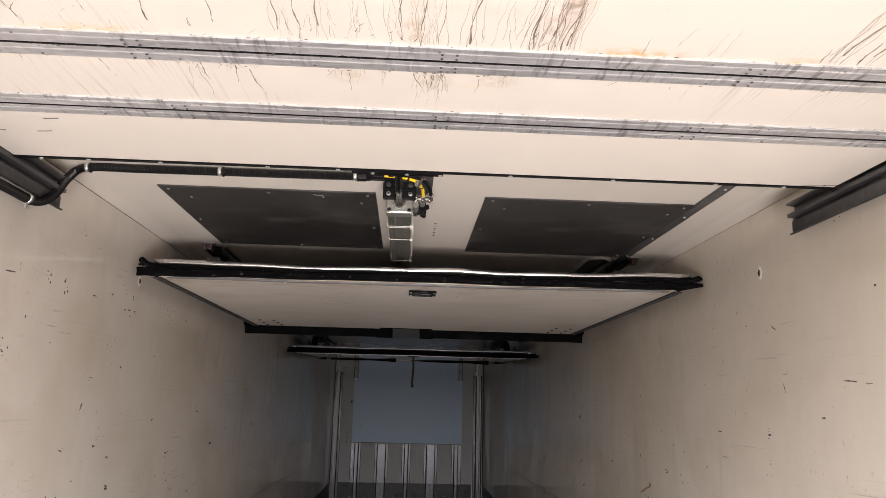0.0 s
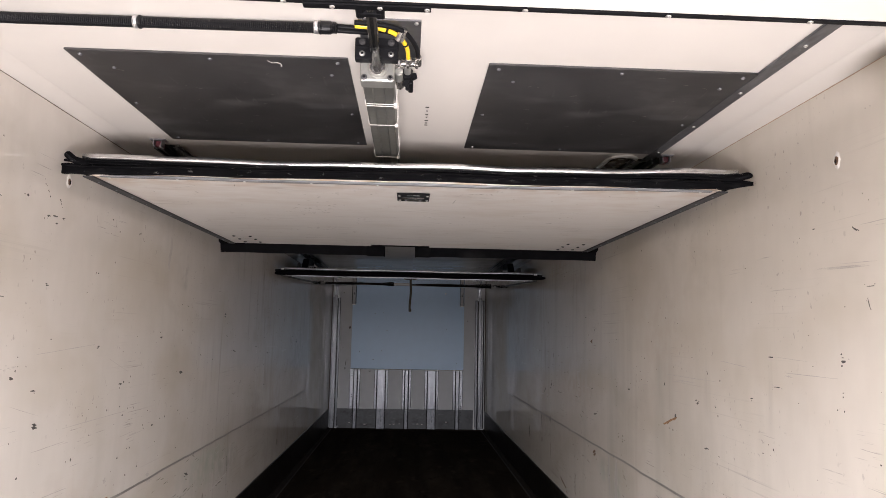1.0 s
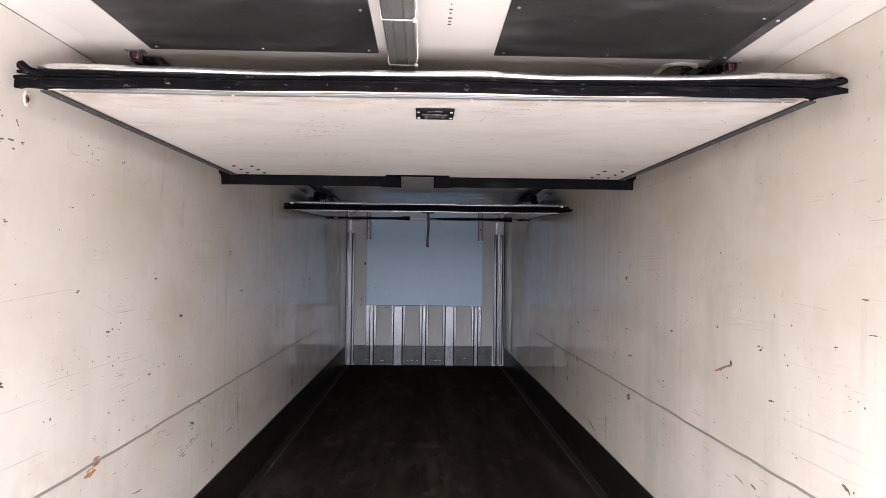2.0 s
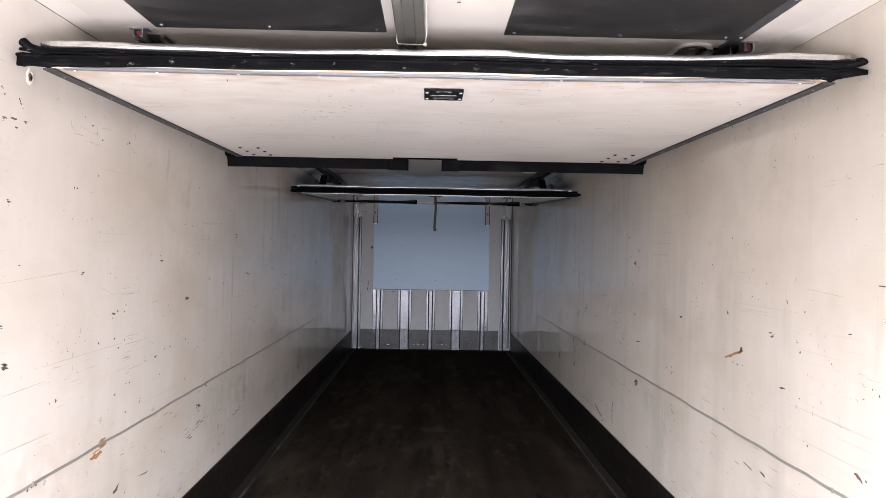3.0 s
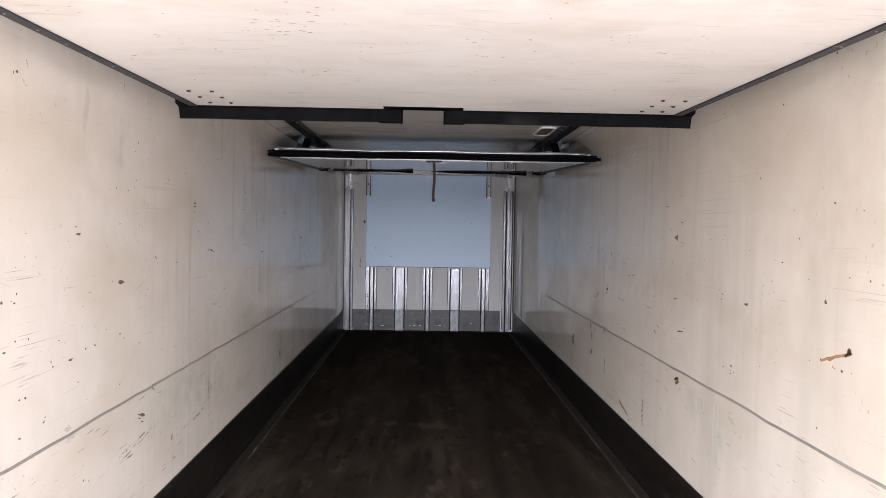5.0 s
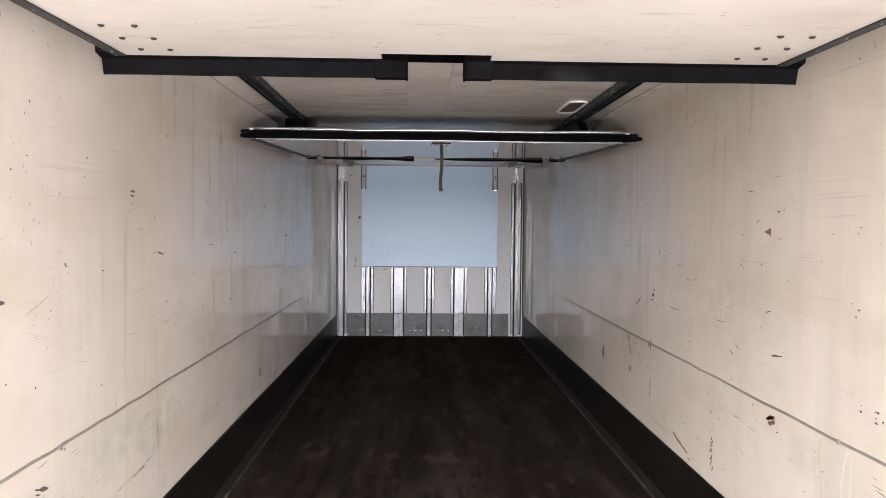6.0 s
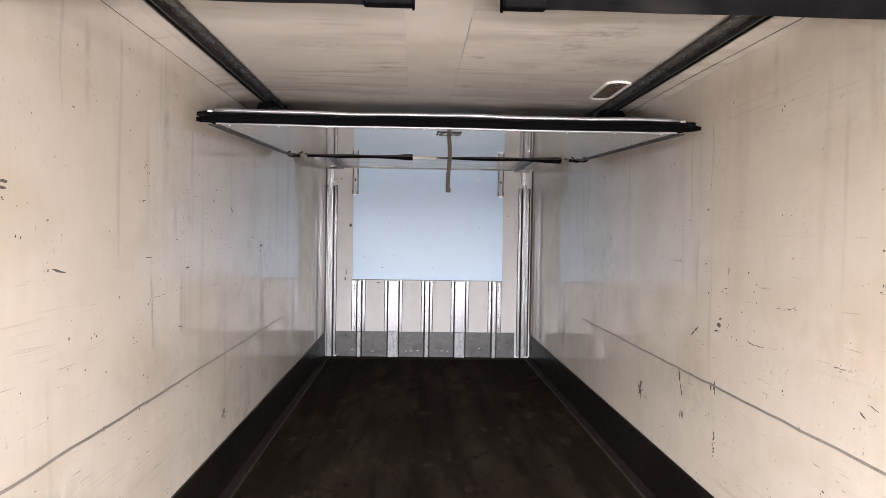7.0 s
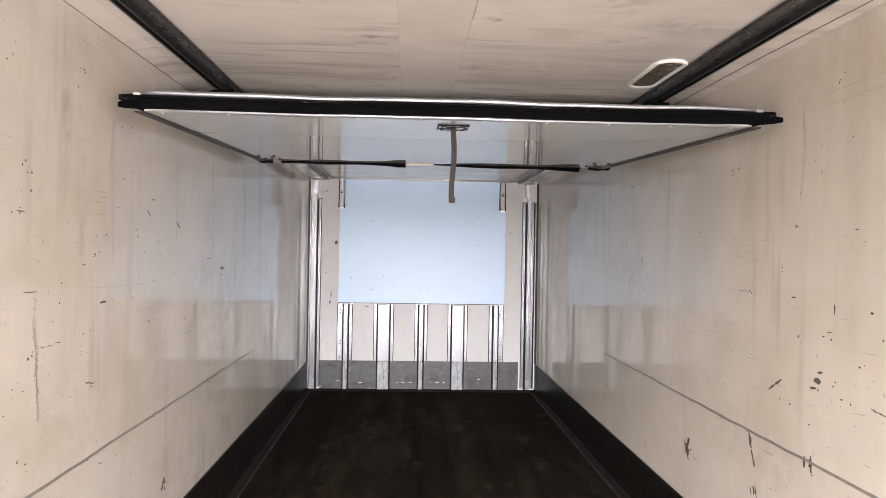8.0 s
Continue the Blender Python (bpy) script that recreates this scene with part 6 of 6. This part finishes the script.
pit_chain(L, 7.65, 0.47, 0.43, 8, 0.018, 9)
pit_chain(L, 3.08, 2.0, 1.945, 6, 0.003, 21, 0.45, 0.05)
pit_chain(L, 3.19, 1.955, 1.925, 5, 0.004, 22, 0.45, 0.02)
pit_chain(L, 2.48, 1.925, 1.885, 5, 0.012, 10)
pit_chain(L, 2.60, 1.92, 1.86, 5, 0.010, 12)
part("gouge", prism([(5.478, 1.480), (5.424, 1.497), (5.428, 1.462), (5.44, 1.470)], "x", HALF + 0.0004, HALF - 0.0006), M_GOUGE["b"], R)
torn_hole(R, 2.655, 2.037, 0.011, 0.015)
torn_hole(L, 3.24, 2.028, 0.012, 0.015)
mark(R, 2.11, 1.619, 2.08, 1.618, 0.003, "k")
mark(R, 2.21, 1.630, 2.15, 1.625, 0.005, "k")
mark(R, 2.34, 1.520, 2.32, 1.520, 0.009, "k")
mark(R, 2.45, 1.644, 2.31, 1.649, 0.003, "k")
mark(R, 2.55, 1.632, 2.54, 1.600, 0.004, "k")
mark(R, 2.55, 1.664, 2.52, 1.663, 0.005, "k")
mark(R, 2.60, 1.834, 2.58, 1.821, 0.007, "k")
mark(R, 2.68, 1.457, 2.66, 1.458, 0.010, "k")
mark(R, 2.99, 1.408, 2.70, 1.407, 0.003, "g")
mark(R, 3.06, 1.357, 3.02, 1.358, 0.005, "k")
mark(R, 3.09, 1.456, 3.06, 1.455, 0.007, "k")
mark(R, 3.19, 0.900, 3.15, 0.883, 0.019, "b")
mark(R, 3.23, 1.303, 3.21, 1.306, 0.007, "k")
mark(R, 3.31, 1.020, 3.21, 1.018, 0.004, "g")
mark(R, 3.47, 1.428, 3.25, 1.414, 0.003, "g")
mark(R, 3.60, 1.382, 3.59, 1.367, 0.008, "k")
mark(R, 3.64, 1.065, 3.60, 1.068, 0.009, "k")
mark(R, 3.71, 1.240, 3.69, 1.242, 0.012, "k")
mark(R, 3.78, 0.721, 3.74, 0.711, 0.012, "k")
mark(R, 3.92, 0.715, 3.85, 0.705, 0.006, "k")
mark(R, 4.05, 1.342, 3.52, 1.344, 0.003, "g")
mark(R, 4.11, 1.103, 3.94, 1.155, 0.017, "o")
pit_chain(R, 3.955, 1.160, 1.145, 3, 0.010, 41, 1.2)
pit_chain(R, 4.10, 1.108, 1.100, 2, 0.008, 42, 0.9)
mark(R, 4.66, 1.225, 4.63, 1.228, 0.015, "k")
mark(R, 5.38, 1.557, 5.36, 1.557, 0.011, "k")
mark(R, 5.40, 1.007, 5.32, 1.017, 0.011, "k")
mark(R, 5.41, 0.742, 5.36, 0.757, 0.027, "b")
mark(R, 5.46, 1.166, 5.41, 1.174, 0.006, "k")
mark(R, 5.54, 1.524, 5.52, 1.524, 0.006, "k")
mark(R, 5.62, 1.646, 5.56, 1.640, 0.004, "k")
mark(R, 5.68, 1.168, 5.47, 1.167, 0.003, "g")
mark(R, 5.68, 1.358, 5.46, 1.357, 0.004, "g")
mark(R, 5.71, 0.993, 5.67, 0.983, 0.005, "k")
mark(R, 5.76, 0.963, 5.73, 0.947, 0.008, "k")
mark(R, 5.81, 1.504, 5.74, 1.504, 0.004, "g")
mark(R, 5.86, 0.736, 5.80, 0.737, 0.005, "g")
mark(R, 5.87, 1.260, 5.77, 1.265, 0.005, "g")
mark(R, 5.90, 1.075, 5.78, 1.084, 0.010, "k")
mark(R, 6.02, 0.559, 5.87, 0.565, 0.006, "g")
mark(R, 6.28, 1.230, 6.14, 1.239, 0.007, "k")
mark(R, 6.42, 0.398, 6.23, 0.357, 0.016, "b")
mark(R, 6.42, 0.406, 6.37, 0.388, 0.014, "k")
mark(R, 6.50, 1.064, 6.22, 1.073, 0.011, "k")
mark(R, 6.51, 1.068, 6.45, 1.059, 0.005, "k")
mark(R, 6.59, 1.035, 6.54, 1.041, 0.006, "g")
mark(R, 6.60, 1.609, 6.58, 1.609, 0.004, "k")
mark(R, 6.70, 1.366, 6.70, 1.332, 0.010, "k")
mark(R, 6.74, 1.270, 6.71, 1.273, 0.005, "k")
mark(R, 6.79, 1.068, 6.78, 1.070, 0.006, "k")
mark(R, 6.81, 1.097, 6.77, 1.102, 0.027, "k")
mark(R, 6.86, 0.823, 6.86, 0.783, 0.016, "k")
mark(R, 6.82, 0.834, 6.82, 0.780, 0.014, "k")
mark(R, 7.86, 0.618, 7.89, 0.575, 0.030, "k")
mark(R, 7.89, 0.575, 7.87, 0.535, 0.036, "k")
mark(L, 7.65, 0.492, 7.61, 0.448, 0.034, "k")
mark(R, 6.95, 1.631, 6.92, 1.630, 0.007, "k")
mark(R, 6.96, 1.371, 6.93, 1.373, 0.006, "k")
mark(R, 6.98, 1.338, 6.91, 1.336, 0.004, "g")
mark(R, 7.03, 0.990, 6.92, 1.001, 0.005, "g")
mark(R, 7.11, 1.008, 7.065, 1.035, 0.012, "k")
mark(R, 7.065, 1.035, 7.02, 1.062, 0.014, "k")
mark(R, 7.22, 0.600, 7.21, 0.567, 0.022, "k")
mark(R, 7.24, 0.737, 7.21, 0.678, 0.018, "k")
mark(R, 7.26, 0.802, 7.24, 0.745, 0.024, "k")
mark(R, 7.26, 0.990, 7.13, 0.989, 0.007, "g")
mark(R, 7.26, 1.422, 7.25, 1.391, 0.005, "g")
mark(R, 7.32, 1.377, 7.23, 1.374, 0.007, "k")
mark(R, 7.45, 1.376, 7.38, 1.373, 0.007, "g")
mark(R, 7.45, 1.377, 7.26, 1.372, 0.009, "k")
mark(R, 8.47, 1.219, 8.05, 1.215, 0.004, "g")
mark(R, 8.62, 1.495, 8.60, 1.466, 0.011, "k")
mark(R, 8.82, 1.937, 8.78, 1.933, 0.009, "k")
mark(L, 2.23, 1.882, 2.28, 1.887, 0.007, "k")
mark(L, 2.27, 1.652, 2.28, 1.653, 0.008, "k")
mark(L, 2.71, 1.350, 2.73, 1.346, 0.006, "k")
mark(L, 2.81, 1.899, 2.84, 1.900, 0.007, "k")
mark(L, 2.83, 1.495, 2.84, 1.508, 0.011, "k")
mark(L, 2.87, 1.601, 2.90, 1.600, 0.005, "k")
mark(L, 2.91, 1.384, 3.01, 1.383, 0.006, "k")
mark(L, 2.97, 1.351, 2.98, 1.348, 0.013, "k")
mark(L, 3.10, 1.303, 3.13, 1.301, 0.007, "k")
mark(L, 3.11, 1.886, 3.13, 1.887, 0.005, "k")
mark(L, 3.15, 1.889, 3.18, 1.891, 0.010, "k")
mark(L, 3.215, 1.892, 3.23, 1.892, 0.006, "k")
mark(L, 3.12, 1.420, 3.55, 1.446, 0.003, "g")
mark(L, 3.13, 0.939, 3.40, 0.933, 0.004, "g")
mark(L, 3.13, 1.101, 3.36, 1.104, 0.003, "g")
mark(L, 3.14, 1.189, 3.15, 1.187, 0.016, "k")
mark(L, 3.14, 1.651, 3.16, 1.652, 0.007, "k")
mark(L, 3.34, 1.152, 3.90, 1.153, 0.004, "g")
mark(L, 3.36, 0.791, 3.37, 0.783, 0.029, "g")
mark(L, 3.58, 1.437, 3.59, 1.437, 0.008, "k")
mark(L, 3.66, 0.768, 3.75, 0.772, 0.025, "o")
mark(L, 3.68, 0.785, 3.76, 0.79, 0.008, "o")
mark(L, 3.73, 0.887, 3.74, 0.884, 0.017, "g")
mark(L, 3.81, 1.275, 3.84, 1.273, 0.013, "k")
mark(L, 3.85, 0.583, 3.89, 0.596, 0.021, "k")
mark(L, 4.10, 0.574, 4.17, 0.566, 0.008, "k")
mark(L, 4.22, 0.792, 4.27, 0.785, 0.031, "g")
mark(L, 4.23, 1.051, 4.25, 1.048, 0.010, "k")
mark(L, 4.28, 1.469, 4.31, 1.469, 0.011, "k")
mark(L, 4.35, 0.400, 4.45, 0.394, 0.009, "k")
mark(L, 4.61, 0.570, 5.00, 0.580, 0.010, "k")
mark(L, 4.61, 1.284, 4.66, 1.277, 0.020, "k")
mark(L, 4.65, 0.396, 5.23, 0.398, 0.009, "k")
mark(L, 4.76, 1.231, 4.89, 1.277, 0.008, "g")
mark(L, 4.82, 0.712, 4.87, 0.697, 0.016, "k")
mark(L, 5.05, 1.045, 5.12, 1.030, 0.004, "g")
mark(L, 5.06, 1.090, 5.09, 1.084, 0.006, "g")
mark(L, 5.19, 0.524, 5.19, 0.490, 0.014, "k")
mark(L, 5.23, 0.927, 5.41, 0.917, 0.003, "g")
mark(L, 5.34, 0.505, 5.75, 0.536, 0.015, "g")
mark(L, 5.41, 1.071, 5.57, 1.063, 0.005, "g")
mark(L, 5.45, 0.711, 5.52, 0.718, 0.007, "g")
mark(L, 5.49, 1.617, 5.52, 1.616, 0.014, "k")
mark(L, 5.74, 0.656, 5.75, 0.557, 0.008, "k")
mark(L, 5.75, 1.373, 5.83, 1.358, 0.010, "k")
mark(L, 6.43, 1.609, 6.47, 1.609, 0.004, "k")
mark(L, 6.47, 1.383, 6.54, 1.382, 0.005, "k")
mark(L, 6.52, 1.301, 6.54, 1.207, 0.006, "g")
mark(L, 6.53, 1.218, 6.69, 1.217, 0.005, "k")
mark(L, 6.54, 1.206, 6.56, 1.004, 0.007, "g")
mark(L, 6.82, 1.453, 6.85, 1.452, 0.006, "k")
mark(L, 6.86, 1.060, 6.92, 1.047, 0.007, "k")
mark(L, 6.86, 1.374, 7.45, 1.361, 0.004, "g")
mark(L, 6.96, 1.319, 7.01, 1.317, 0.010, "k")
mark(L, 6.97, 0.759, 7.00, 0.751, 0.005, "k")
mark(L, 7.39, 1.658, 7.42, 1.644, 0.008, "k")
mark(L, 7.44, 1.709, 7.47, 1.710, 0.009, "k")
mark(L, 7.76, 1.622, 7.80, 1.605, 0.012, "k")
mark(L, 7.83, 1.174, 7.92, 1.174, 0.009, "k")
mark(L, 7.93, 0.833, 7.95, 0.806, 0.011, "g")
mark(L, 8.25, 1.455, 8.31, 1.453, 0.006, "k")
mark(L, 8.43, 0.955, 8.52, 0.946, 0.009, "k")
mark(L, 8.52, 1.396, 8.60, 1.394, 0.024, "k")
mark(L, 8.53, 0.849, 8.55, 0.809, 0.014, "g")
mark(L, 8.62, 0.512, 8.65, 0.476, 0.012, "k")
mark(L, 8.72, 0.544, 8.96, 0.554, 0.010, "g")
mark(L, 4.62, 0.590, 4.99, 0.640, 0.011, "k")
mark(L, 4.66, 0.583, 4.90, 0.612, 0.008, "k")
mark(L, 4.80, 0.600, 4.98, 0.622, 0.006, "k")
mark(L, 5.36, 0.503, 5.56, 0.512, 0.013, "k")
mark(L, 5.55, 0.514, 5.76, 0.538, 0.012, "k")
mark(L, 5.44, 0.498, 5.62, 0.510, 0.006, "k")
